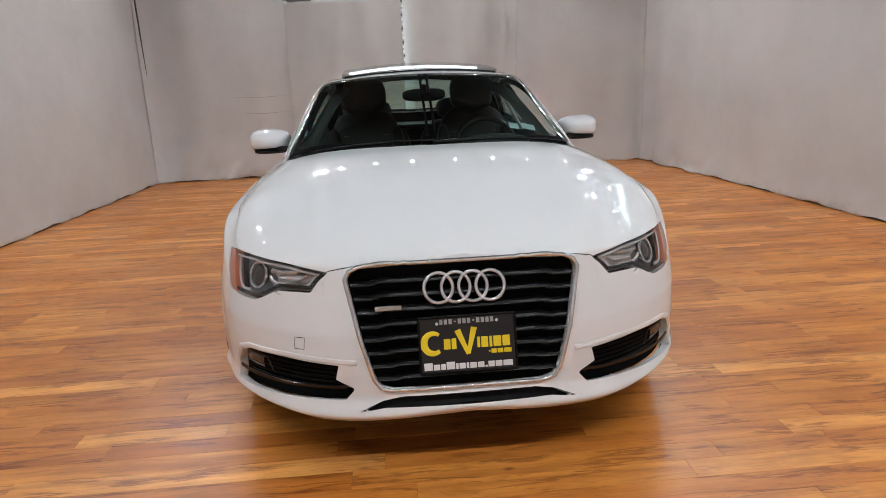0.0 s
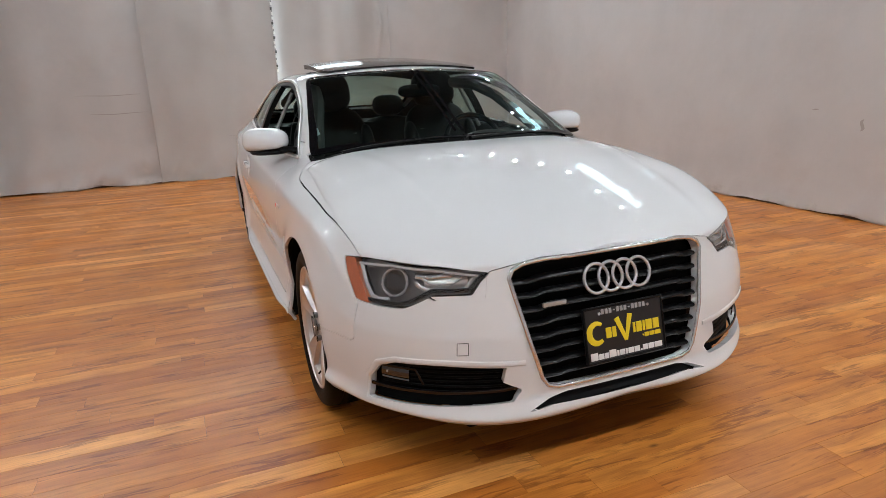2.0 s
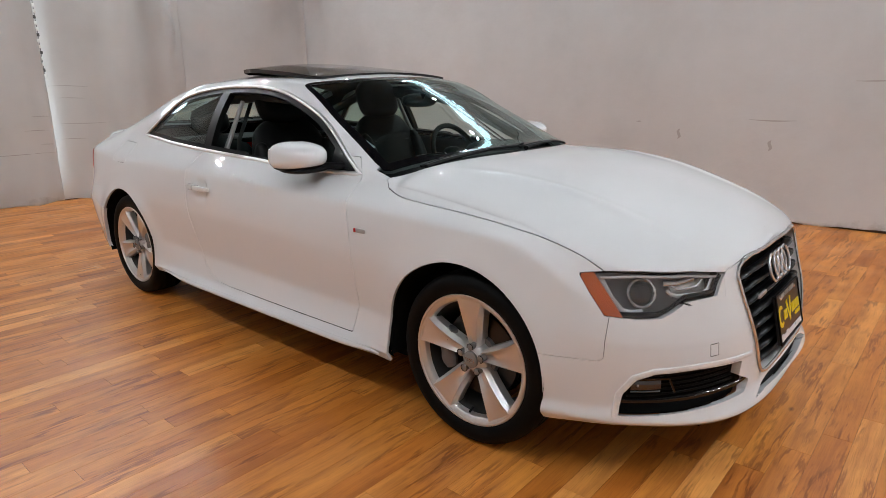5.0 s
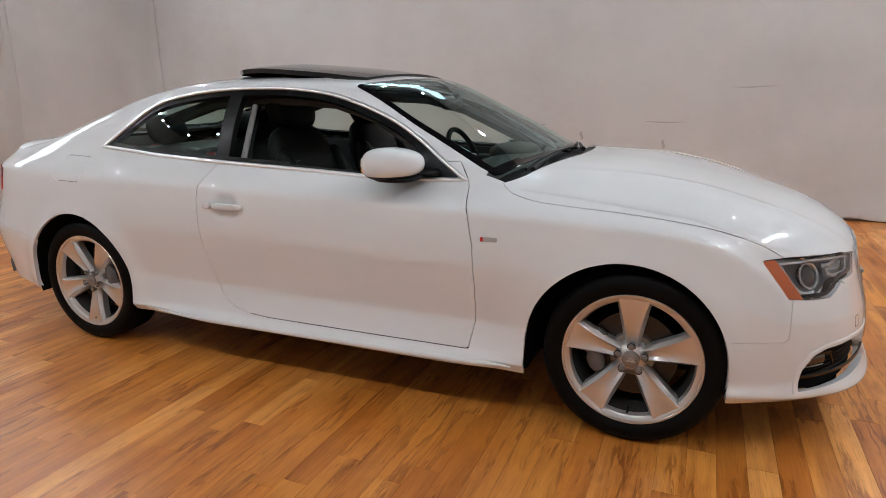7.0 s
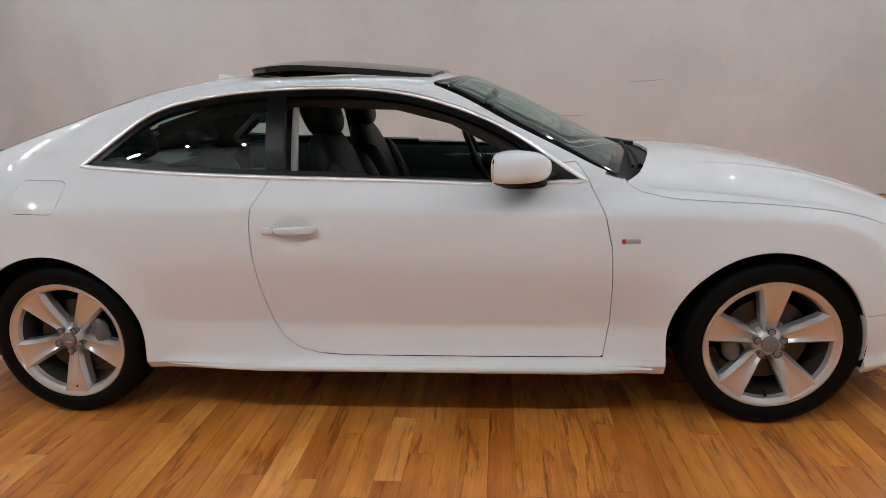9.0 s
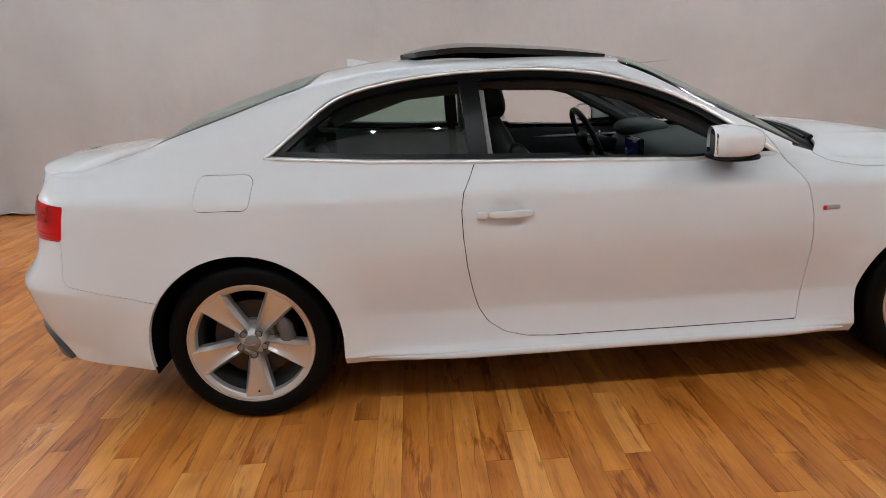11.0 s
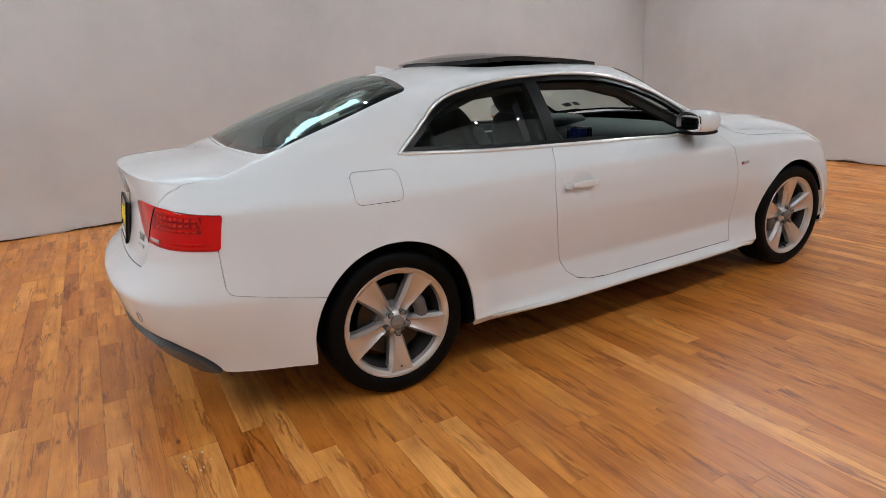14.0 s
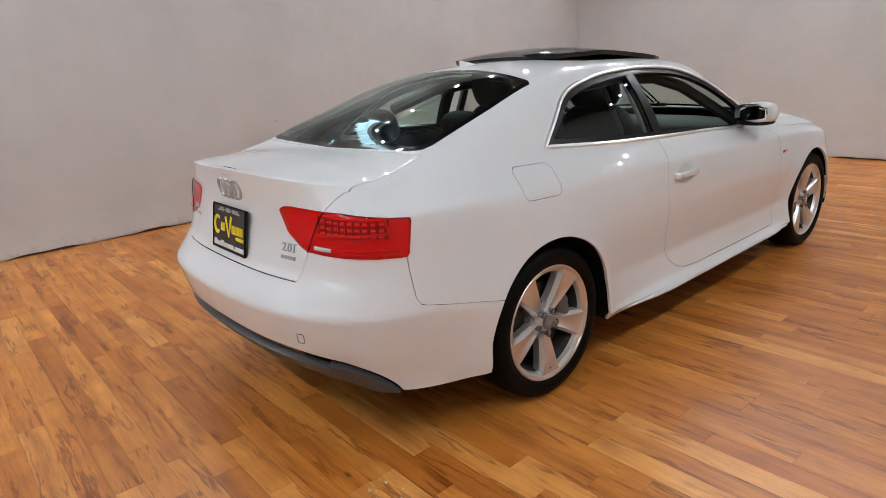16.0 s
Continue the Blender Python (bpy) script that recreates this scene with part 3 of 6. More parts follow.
# gutter line along the cabin, between side glass and roof: half width and height
GUTTER_Y = [0.40, 0.55, 0.90, 1.25, 1.55, 1.85, 2.20, 2.49, 2.80, 3.00, 3.157, 3.30, 3.533, 3.70]
GUTTER_X = pchip(GUTTER_Y, [0.752, 0.730, 0.660, 0.592, 0.592, 0.600, 0.598, 0.583, 0.599, 0.609, 0.617, 0.630, 0.646, 0.650])
GUTTER_Z = pchip(GUTTER_Y, [0.868, 0.937, 1.117, 1.293, 1.313, 1.316, 1.303, 1.260, 1.165, 1.104, 1.055, 1.020, 0.992, 0.985])
CABIN = pchip([0.42, 0.58, 3.02, 3.15, 3.45, 3.60], [0.0, 1.0, 1.0, 0.9, 0.75, 0.0])


def cabin_section(xe, ze, y, n):
    """Half a section through the cabin from the waist to the middle: leaning side glass, rounded gutter, arched roof."""
    xg, zg, top = float(GUTTER_X(y)), float(GUTTER_Z(y)), float(MID(y))
    u = np.linspace(0, 1, 60)[:, None]
    lean = np.array([[xe, ze]]) * (1 - u) + np.array([[xg, zg]]) * u
    out = np.array([zg - ze, xe - xg]) / max(1e-6, math.hypot(zg - ze, xe - xg))
    lean = lean + 0.020 * np.sin(math.pi * u) * min(1.0, (zg - ze) / 0.2) * out
    x = np.linspace(xg, 0, 60)[1:]
    roof = np.stack([x, top - (top - zg) * (x / xg) ** 2.1], 1)
    line = np.vstack([lean, roof])
    run = np.concatenate([[0], np.cumsum(np.linalg.norm(np.diff(line, axis=0), axis=1))])
    at = np.linspace(0, run[-1], n + 1)[1:]
    line = np.stack([np.interp(at, run, line[:, 0]), np.interp(at, run, line[:, 1])], 1)
    for k in range(8):
        line[1:-1] += 0.5 * ((line[:-2] + line[2:]) / 2 - line[1:-1])
    return line


NS, NV, NT = 430, 64, 72
s_at = np.linspace(0, arc[-1], NS)
C = outline(s_at)
T = outline(np.clip(s_at + 1e-4, 0, arc[-1])) - outline(np.clip(s_at - 1e-4, 0, arc[-1]))
T /= np.linalg.norm(T, axis=1)[:, None]
OUT = np.stack([T[:, 1], -T[:, 0]], 1)
OUT[0], OUT[-1] = (0, -1), (0, 1)
v_at = np.linspace(0, 6, NV)
Zs, Is = np.stack([f(s_at) for f in level_z]), np.stack([f(s_at) for f in level_in])
grid = np.zeros((NS, NV + NT, 3))
for i in range(NS):
    z, d = pchip(range(7), Zs[:, i])(v_at), pchip(range(7), Is[:, i])(v_at)
    # pressed lines: straight facets between some levels leave crisp folds
    y = C[i, 1]
    flank_w, nose_w, tail_w = np.clip(np.minimum((y + 0.3) / 0.5, (3.2 - y) / 0.4), 0, 1), np.clip((-0.2 - y) / 0.2, 0, 1), np.clip((y - 3.2) / 0.2, 0, 1)
    fold_w = np.select([v_at <= 2, v_at <= 3, v_at <= 4, v_at <= 5], [flank_w + 0 * v_at, max(flank_w, 0.8 * tail_w) + 0 * v_at, max(tail_w, 0.6 * flank_w) + 0 * v_at, nose_w + 0 * v_at], 0.75 * max(flank_w, 0))
    d = d + fold_w * (np.interp(v_at, range(7), Is[:, i]) - d)
    # the skirt's shelf dies away towards the wheel arches
    fade = max(np.clip((0.66 - y) / 0.26, 0, 1), np.clip((y - 2.05) / 0.34, 0, 1)) * (1.0 if -0.2 < y < 3.0 else 0.0)
    d = d + fade * 0.024 * np.clip(2.0 - v_at, 0, 1)
    grid[i, :NV, 0] = C[i, 0] - d * OUT[i, 0]
    grid[i, :NV, 1] = C[i, 1] - d * OUT[i, 1]
    grid[i, :NV, 2] = z
    xe, ye, ze = grid[i, NV - 1]
    n, m = POWER(ye), ROUND(ye)
    th = np.linspace(0, math.pi / 2, NT + 1)[1:]
    q = np.cos(th) ** (2 / n)
    q[-1] = 0
    x = xe * q
    fan = 0.12 * math.sin(math.pi * min(1, max(0, (ye + 0.745) / 0.75)) ** 0.5) - 0.12 * math.sin(math.pi * min(1, max(0, (3.645 - ye) / 0.55)) ** 0.5)
    y = ye + fan * (1 - q)
    mid = MID(y - BOW(y) * (x / 0.72) ** 2)
    high = ze + (mid - ze) * (1 - q ** n) ** m
    blend = float(CABIN(ye)) * min(1.0, max(0.0, (xe - 0.67) / 0.05))
    if blend > 0:
        cut = cabin_section(xe, ze, ye, NT)
        x, high = x + blend * (cut[:, 0] - x), high + blend * (cut[:, 1] - high)
    grid[i, NV:, 0], grid[i, NV:, 1], grid[i, NV:, 2] = x, y, high
grid[0, :, 0] = grid[-1, :, 0] = 0
for k in range(14):
    lo, hi = NV - 9, NV + 7
    w = np.where(((grid[:, 0, 1] > 2.45) & (grid[:, 0, 1] < 3.3)) | (grid[:, 0, 1] < -0.1) | (k < 3), 1.0, 0.0)[:, None, None]
    g = grid[:, lo:hi]
    g[:, 1:-1] += 0.5 * w * ((g[:, :-2] + g[:, 2:]) / 2 - g[:, 1:-1])
for k in range(3):
    grid[1:-1] += 0.4 * ((grid[:-2] + grid[2:]) / 2 - grid[1:-1])
W = NV + NT
HALF = grid.reshape(-1, 3), [[i * W + j, (i + 1) * W + j, (i + 1) * W + j + 1, i * W + j + 1] for i in range(NS - 1) for j in range(W - 1)]


# ---------------------------------------------------------------- more tools
def side(p):
    return np.abs(p[:, 0])


def where(cond, f):
    """f where cond holds, far outside elsewhere."""
    return lambda p: np.where(cond(p), f(p), 1.0)


def corner_u(p, y0, s):
    """Run along the rounded corner of the body: s -1 at the front, +1 at the rear."""
    return 0.79 * np.abs(p[:, 0]) - s * 0.61 * (p[:, 1] - y0)


class Skin:
    """Looks up points of a sheet by two coordinates."""

    def __init__(self, mesh, proj, keep):
        V, F = mesh
        N = vertex_normals(V, F)
        k = keep(V)
        self.V, self.N, self.P = V[k], N[k], proj(V[k])

    def at(self, u, v, lift=0.0):
        d = np.hypot(self.P[:, 0] - u, self.P[:, 1] - v)
        i = np.argpartition(d, 6)[:6]
        w = 1 / (d[i] + 0.002) ** 2
        w /= w.sum()
        n = (self.N[i] * w[:, None]).sum(0)
        n /= np.linalg.norm(n)
        p = (self.V[i] * w[:, None]).sum(0)
        # slide along the sheet to the exact coordinates
        A = np.stack([(self.P[i] - (self.P[i] * w[:, None]).sum(0))[:, 0], (self.P[i] - (self.P[i] * w[:, None]).sum(0))[:, 1]], 1)
        B = self.V[i] - p
        J, *_ = np.linalg.lstsq(A, B, rcond=1e-3)
        p = p + (np.array([u, v]) - (self.P[i] * w[:, None]).sum(0)) @ J
        return p + lift * n, n


def tube(path, r, sides=8, closed=False, flat=1.0, up=None):
    """Vertices and faces of a rod along a path; flat squeezes it along up (one direction or one per point)."""
    P = [np.array(p, float) for p in path]
    n = len(P)
    V, F = [], []
    for i, p in enumerate(P):
        t = P[(i + 1) % n] - P[i - 1] if closed else P[min(i + 1, n - 1)] - P[max(i - 1, 0)]
        t = t / max(np.linalg.norm(t), 1e-9)
        a = np.array((0, 0, 1.0)) if up is None else np.array(up[i] if np.ndim(up) > 1 else up, float)
        a = a - t * (a @ t)
        if np.linalg.norm(a) < 1e-4:
            a = np.array((1.0, 0, 0)) - t * t[0]
        a /= np.linalg.norm(a)
        b = np.cross(t, a)
        rr = r[i] if np.ndim(r) else r
        for k in range(sides):
            w = 2 * math.pi * k / sides
            V.append(p + rr * (math.cos(w) * b + flat * math.sin(w) * a))
    for i in range(n if closed else n - 1):
        for k in range(sides):
            F.append([i * sides + k, i * sides + (k + 1) % sides, ((i + 1) % n) * sides + (k + 1) % sides, ((i + 1) % n) * sides + k])
    if not closed:
        F += [list(range(sides))[::-1], [(n - 1) * sides + k for k in range(sides)]]
    return np.array(V), F


def solid(name, mesh, mat, parent=None, label="", smooth=True, angle=40):
    ob = mesh_ob(name, mesh[0], mesh[1], mat, parent, smooth, label)
    if smooth:
        ob.data.set_sharp_from_angle(angle=radians(angle))
    return ob


def lathe(profile, segments=64, axis="x"):
    """A ring turned about the x axis from (radius, x) pairs, closed round the profile."""
    V, F = [], []
    n = len(profile)
    for k in range(segments):
        w = 2 * math.pi * k / segments
        V += [(x, r * math.cos(w), r * math.sin(w)) for r, x in profile]
    for k in range(segments):
        for i in range(n):
            a, b = k * n + i, k * n + (i + 1) % n
            c2, d = ((k + 1) % segments) * n + (i + 1) % n, ((k + 1) % segments) * n + i
            F.append([a, b, c2, d])
    return np.array(V), F


def blob(centre, size, power=2.6, nu=24, nv=16, taper=None):
    """A rounded box."""
    V, F = [], []
    sg = lambda a, e: math.copysign(abs(a) ** e, a)
    e = 2 / power
    for j in range(nv + 1):
        b = math.pi * (j / nv - 0.5)
        for i in range(nu):
            a = 2 * math.pi * i / nu
            p = np.array([sg(math.cos(b), e) * sg(math.cos(a), e), sg(math.cos(b), e) * sg(math.sin(a), e), sg(math.sin(b), e)])
            if taper:
                p = taper(p)
            V.append(np.array(centre) + p * np.array(size))
    for j in range(nv):
        for i in range(nu):
            F.append([j * nu + i, j * nu + (i + 1) % nu, (j + 1) * nu + (i + 1) % nu, (j + 1) * nu + i])
    return np.array(V), F


def moved(mesh, m):
    V, F = mesh
    R = np.array(m)
    return V @ R[:3, :3].T + R[:3, 3], F


# ---------------------------------------------------------------- borders of the panels
ARCH_F, ARCH_R = (0.034, 0.331, 0.350), (2.757, 0.322, 0.366)


def arch(p):
    d = np.full(len(p), 1.0)
    for y, z, r in (ARCH_F, ARCH_R):
        up = p[:, 2] > z
        d = np.minimum(d, np.where(up, np.hypot(p[:, 1] - y, p[:, 2] - z), np.abs(p[:, 1] - y)) - r)
    return np.where(side(p) > 0.5, d, 1.0)


DLO = [(0.668, 0.922), (0.748, 0.975), (0.89, 1.073), (1.035, 1.153), (1.21, 1.219), (1.385, 1.262), (1.61, 1.285), (1.885, 1.286), (2.12, 1.268), (2.325, 1.227),
       (2.45, 1.160), (2.54, 1.087), (2.632, 1.016), (2.24, 0.985), (1.85, 0.965), (1.367, 0.942), (1.02, 0.920)]
dlo_curve = [np.array(DLO[0])] + smooth_poly(DLO[:12], 5)[5:-10] + [np.array(p) for p in DLO[11:]]
dlo_sdf = poly_sdf(dlo_curve)
dlo = where(lambda p: (side(p) > 0.3) & (p[:, 2] > 0.88), lambda p: dlo_sdf(p[:, 1], p[:, 2]))
shield_sdf = poly_sdf([(0, 0.415), (0.2, 0.428), (0.4, 0.467), (0.58, 0.510), (0.70, 0.542), (0.722, 0.562), (0.716, 0.62), (0.690, 0.74), (0.661, 0.89), (0.640, 0.995), (0.619, 1.10), (0.598, 1.205), (0.586, 1.238), (0.565, 1.244), (0.4, 1.190), (0.2, 1.150), (0, 1.135), (0, 0.8)])
shield = where(lambda p: (p[:, 1] < 1.4) & (p[:, 2] > 0.85), lambda p: np.where(side(p) < 0.012, np.maximum(0.415 - p[:, 1], p[:, 1] - 1.13), shield_sdf(side(p), p[:, 1])))
rear_sdf = poly_sdf([(-0.1, 2.425), (0.2, 2.43), (0.4, 2.452), (0.54, 2.474), (0.572, 2.498), (0.590, 2.8), (0.603, 3.02), (0.603, 3.09), (0.585, 3.132), (0.53, 3.152), (0.4, 3.166), (0.2, 3.176), (-0.1, 3.178)])
rear_glass = where(lambda p: (p[:, 1] > 2.2) & (p[:, 2] > 0.95), lambda p: rear_sdf(side(p), p[:, 1]))
hood_sdf = poly_sdf([(-0.1, -0.86), (0.42, -0.86), (0.43, -0.73), (0.46, -0.735), (0.59, -0.672), (0.72, -0.560), (0.790, -0.475), (0.88, -0.30), (0.90, 0.1),
                     (0.88, 0.30), (0.84, 0.42), (0.785, 0.472), (0.745, 0.52), (0.65, 0.452), (0.5, 0.400), (0.36, 0.362), (0.2, 0.328), (-0.1, 0.312)])
hood_z = pchip([0, 0.27, 0.33, 0.40, 0.44, 0.46, 1.0], [0.709, 0.707, 0.700, 0.688, 0.678, 0.60, 0.5])
hood_side = pchip([-0.60, -0.465, -0.385, -0.30, -0.21, -0.12, 0.065, 0.268, 0.363, 0.472, 0.56], [0.64, 0.705, 0.750, 0.781, 0.804, 0.819, 0.839, 0.854, 0.862, 0.884, 0.91])
hood = where(lambda p: (p[:, 1] < 0.7) & (p[:, 2] > 0.60), lambda p: np.maximum(np.maximum(hood_sdf(side(p), p[:, 1]), hood_z(side(p)) - p[:, 2]),
             np.where(side(p) > 0.68, hood_side(p[:, 1]) - p[:, 2], -1.0)))
cowl = where(lambda p: (p[:, 1] < 0.7) & (p[:, 2] > 0.85), lambda p: np.maximum(np.maximum(hood_sdf(side(p), p[:, 1]) * -1, side(p) - 0.735), p[:, 1] - 0.42 - 0.16 * (p[:, 0] / 0.7) ** 2))
door_sdf = poly_sdf([(0.66, 0.93), (0.612, 0.81), (0.590, 0.70), (0.583, 0.55), (0.585, 0.405), (0.610, 0.280), (1.0, 0.280), (1.58, 0.282), (1.69, 0.289), (1.77, 0.310), (1.83, 0.352),
                     (1.866, 0.41), (1.885, 0.48), (1.903, 0.58), (1.915, 0.70), (1.917, 0.803), (1.906, 0.867), (1.87, 0.93), (1.84, 0.99), (0.70, 0.99)])
door = where(lambda p: side(p) > 0.5, lambda p: door_sdf(p[:, 1], p[:, 2]))
flap_sdf = poly_sdf([(2.850, 0.943), (2.702, 0.938), (2.712, 0.878), (2.860, 0.882)], 0.029)
flap = where(lambda p: side(p) > 0.5, lambda p: flap_sdf(p[:, 1], p[:, 2]))
lamp_sdf = poly_sdf([(0.712, 0.706), (0.69, 0.653), (0.652, 0.583), (0.56, 0.574), (0.483, 0.572), (0.45, 0.584), (0.388, 0.613), (0.267, 0.614), (0.245, 0.65), (0.218, 0.677),
                     (0.362, 0.699), (0.535, 0.712), (0.62, 0.714)])
lamp = where(lambda p: (p[:, 1] < -0.2) & (p[:, 2] > 0.5) & (side(p) > 0.3), lambda p: lamp_sdf(corner_u(p, -0.5, -1), p[:, 2]))
fog_sdf = poly_sdf([(0.610, 0.262), (0.598, 0.336), (0.562, 0.382), (0.505, 0.400), (0.35, 0.399), (0.160, 0.384), (0.170, 0.336), (0.112, 0.306), (0.138, 0.270), (0.206, 0.266), (0.36, 0.262)])
fog = where(lambda p: (p[:, 1] < -0.3) & (p[:, 2] < 0.5) & (side(p) > 0.2), lambda p: fog_sdf(corner_u(p, -0.5, -1), p[:, 2]))
GRILLE = [(-0.27, 0.703), (0.27, 0.703), (0.336, 0.694), (0.366, 0.680), (0.380, 0.655), (0.341, 0.469), (0.304, 0.337), (0.285, 0.309), (0.25, 0.299), (-0.25, 0.299), (-0.285, 0.309),
          (-0.304, 0.337), (-0.341, 0.469), (-0.380, 0.655), (-0.366, 0.680), (-0.336, 0.694)]
grille_sdf = poly_sdf(GRILLE)
grille = where(lambda p: (p[:, 1] < -0.6) & (p[:, 2] < 0.72), lambda p: grille_sdf(p[:, 0], p[:, 2]))
slot_sdf = poly_sdf([(-0.365, 0.234), (-0.28, 0.268), (-0.22, 0.278), (0.22, 0.278), (0.28, 0.268), (0.365, 0.234), (0.27, 0.248), (-0.27, 0.248)])
slot = where(lambda p: p[:, 1] < -0.7, lambda p: slot_sdf(p[:, 0], p[:, 2]))
fender_sdf = poly_sdf([(-0.468, 0.462), (6, 0.462), (6, 3), (-0.468, 3)], 0.02)
fender = lambda p: np.where(p[:, 1] < 0, fender_sdf(p[:, 1], p[:, 2]), -1.0)
trunk_x = pchip([0.66, 0.78, 0.91, 0.965, 0.99], [0.50, 0.536, 0.594, 0.630, 0.644])
trunk_x2 = pchip([3.08, 3.157, 3.533, 3.7], [0.608, 0.617, 0.644, 0.646])


def trunk(p):
    ax = side(p)
    xt = np.where((p[:, 2] > 0.975) | (p[:, 1] < 3.45), trunk_x2(p[:, 1]), trunk_x(p[:, 2]))
    front = 3.190 - 0.030 * (ax / 0.6) ** 2.5
    return np.where(p[:, 1] > 2.9, np.maximum(np.maximum(ax - xt, 0.672 - p[:, 2]), front - p[:, 1]), 1.0)


tail_sdf = poly_sdf([(0.278, 0.905), (0.30, 0.918), (0.35, 0.921), (0.475, 0.916), (0.56, 0.913), (0.776, 0.889), (0.780, 0.88), (0.771, 0.768), (0.765, 0.763), (0.60, 0.768), (0.41, 0.775), (0.375, 0.79), (0.318, 0.83)])
tail = where(lambda p: (p[:, 1] > 3.2) & (p[:, 2] > 0.7) & (side(p) > 0.25), lambda p: tail_sdf(corner_u(p, 3.6, 1), p[:, 2]))
quarter_sdf = poly_sdf([(-3, 0.2), (3.05, 0.545), (3.385, 0.617), (3.392, 0.63), (3.392, 2), (-3, 2)], 0.02)
quarter = lambda p: np.where((p[:, 1] > 2.8) & (p[:, 2] < 0.84), quarter_sdf(p[:, 1], p[:, 2]), -1.0)
diff_z = pchip([0, 0.38, 0.68, 0.74, 0.79, 0.82], [0.455, 0.445, 0.416, 0.387, 0.322, 0.2])
diffuser = lambda p: np.where(p[:, 1] > 3.3, p[:, 2] - diff_z(side(p)), 1.0)
sun_f = lambda p: np.where(p[:, 2] > 1.2, poly_sun(p[:, 0], p[:, 1]), 1.0)
poly_sun = poly_sdf([(-0.46, 1.262), (-0.2, 1.232), (0.2, 1.232), (0.46, 1.262), (0.485, 1.35), (0.485, 1.86), (0.465, 1.96), (0.38, 2.05), (0.2, 2.115), (-0.2, 2.115), (-0.38, 2.05), (-0.465, 1.96), (-0.485, 1.86), (-0.485, 1.35)])

# ---------------------------------------------------------------- the car
car = new("car")
tagged(car, "white two-door coupe with raised dark glass sunroof", "car")
# dished hollows behind the door handles
V = HALF[0]
dish = np.clip(1 - ((V[:, 1] - 1.750) / 0.066) ** 4 - ((V[:, 2] - 0.780) / 0.050) ** 2, 0, 1)
V[:, 0] -= np.where((V[:, 0] > 0.6), 0.016 * dish ** 0.8, 0)
# raised ridges along the bonnet
ridge = np.exp(-((V[:, 0] - 0.50 - 0.10 * (V[:, 1] + 0.3)) / 0.035) ** 2) * np.clip(np.minimum((V[:, 1] + 0.72) / 0.3, (0.4 - V[:, 1]) / 0.5), 0, 1)
V[:, 2] += np.where(hood(V) < 0, 0.006 * ridge, 0)
# flared wheel arches
V[:, 0] += np.where(V[:, 0] > 0.6, 0.016 * np.exp(-(np.maximum(arch(V), 0) / 0.07) ** 2) * np.clip((0.80 - V[:, 2]) / 0.2, 0, 1), 0)
FULL = joined(HALF, mirrored(HALF))

rest = clip(*HALF, arch)
inner = rest
win, rest = split(rest, dlo, 0.0)
glass, rest = split(rest, shield, 0.0)
backlight, rest = split(rest, rear_glass, 0.0)
for f, g in ((shield, 0.03), (rear_glass, 0.03), (dlo, 0.03), (grille, 0.0), (lamp, 0.0), (fog, 0.0), (slot, 0.0), (tail, 0.0), (diffuser, 0.0), (cowl, 0.0)):
    inner = clip(*inner, lambda p, f=f, g=g: f(p) - g)
sun_hole, rest = split(rest, sun_f, 0.0)
inner = clip(*inner, sun_f)
inner = clip(*inner, lambda p: np.where(p[:, 2] > 0.64, np.maximum(p[:, 1] + 0.60, side(p) - 0.45), 1.0))
cow, rest = split(rest, cowl, 0.0)
lens, rest = split(rest, lamp, 0.002)
bonnet, rest = split(rest, hood, 0.0028)
grill, rest = split(rest, grille, 0.0)
fogs, rest = split(rest, fog, 0.0)
slots, rest = split(rest, slot, 0.0)
red, rest = split(rest, tail, 0.0015)
lid, rest = split(rest, trunk, 0.003)
gate, rest = split(rest, door, 0.003)
cap, rest = split(rest, flap, 0.0022)
under, rest = split(rest, diffuser, 0.003)
mid_, front_b = split(rest, fender, 0.002)
shell, rear_b = split(mid_, quarter, 0.002)


def whole(name, mesh, mat, depth=0.012, label="", lift=0.0):
    """A panel across the middle, without a seam there."""
    V, F = mesh
    V = V.copy()
    V[np.abs(V[:, 0]) < 1e-6, 0] = 0
    A, B = V, V * np.array([-1, 1, 1])
    index, verts = {}, []
    maps = []
    for S in (A, B):
        mp = []
        for v in S:
            key = (round(v[0], 6) + 0.0, round(v[1], 6), round(v[2], 6)) if v[0] == 0 else None
            if key is not None and key in index:
                mp.append(index[key])
                continue
            if key is not None:
                index[key] = len(verts)
            mp.append(len(verts))
            verts.append(v)
        maps.append(mp)
    faces = [[maps[0][i] for i in f] for f in F] + [[maps[1][i] for i in f[::-1]] for f in F]
    faces = [g for g in ([i for k, i in enumerate(f) if i != f[k - 1]] for f in faces) if len(g) > 2]
    return panel(name, (np.array(verts), faces), mat, car, depth, label, lift)


whole("body_shell", shell, PAINT)


def islands(mesh):
    """The separate pieces of a sheet, the largest first."""
    V, F = mesh
    root = list(range(len(V)))

    def find(i):
        while root[i] != i:
            root[i] = root[root[i]]
            i = root[i]
        return i
    for f in F:
        for i in f[1:]:
            root[find(i)] = find(f[0])
    groups = {}
    for f in F:
        groups.setdefault(find(f[0]), []).append(f)
    out = []
    for faces in sorted(groups.values(), key=len, reverse=True):
        used = sorted({i for f in faces for i in f})
        back = {i: k for k, i in enumerate(used)}
        out.append((V[used], [[back[i] for i in f] for f in faces]))
    return out


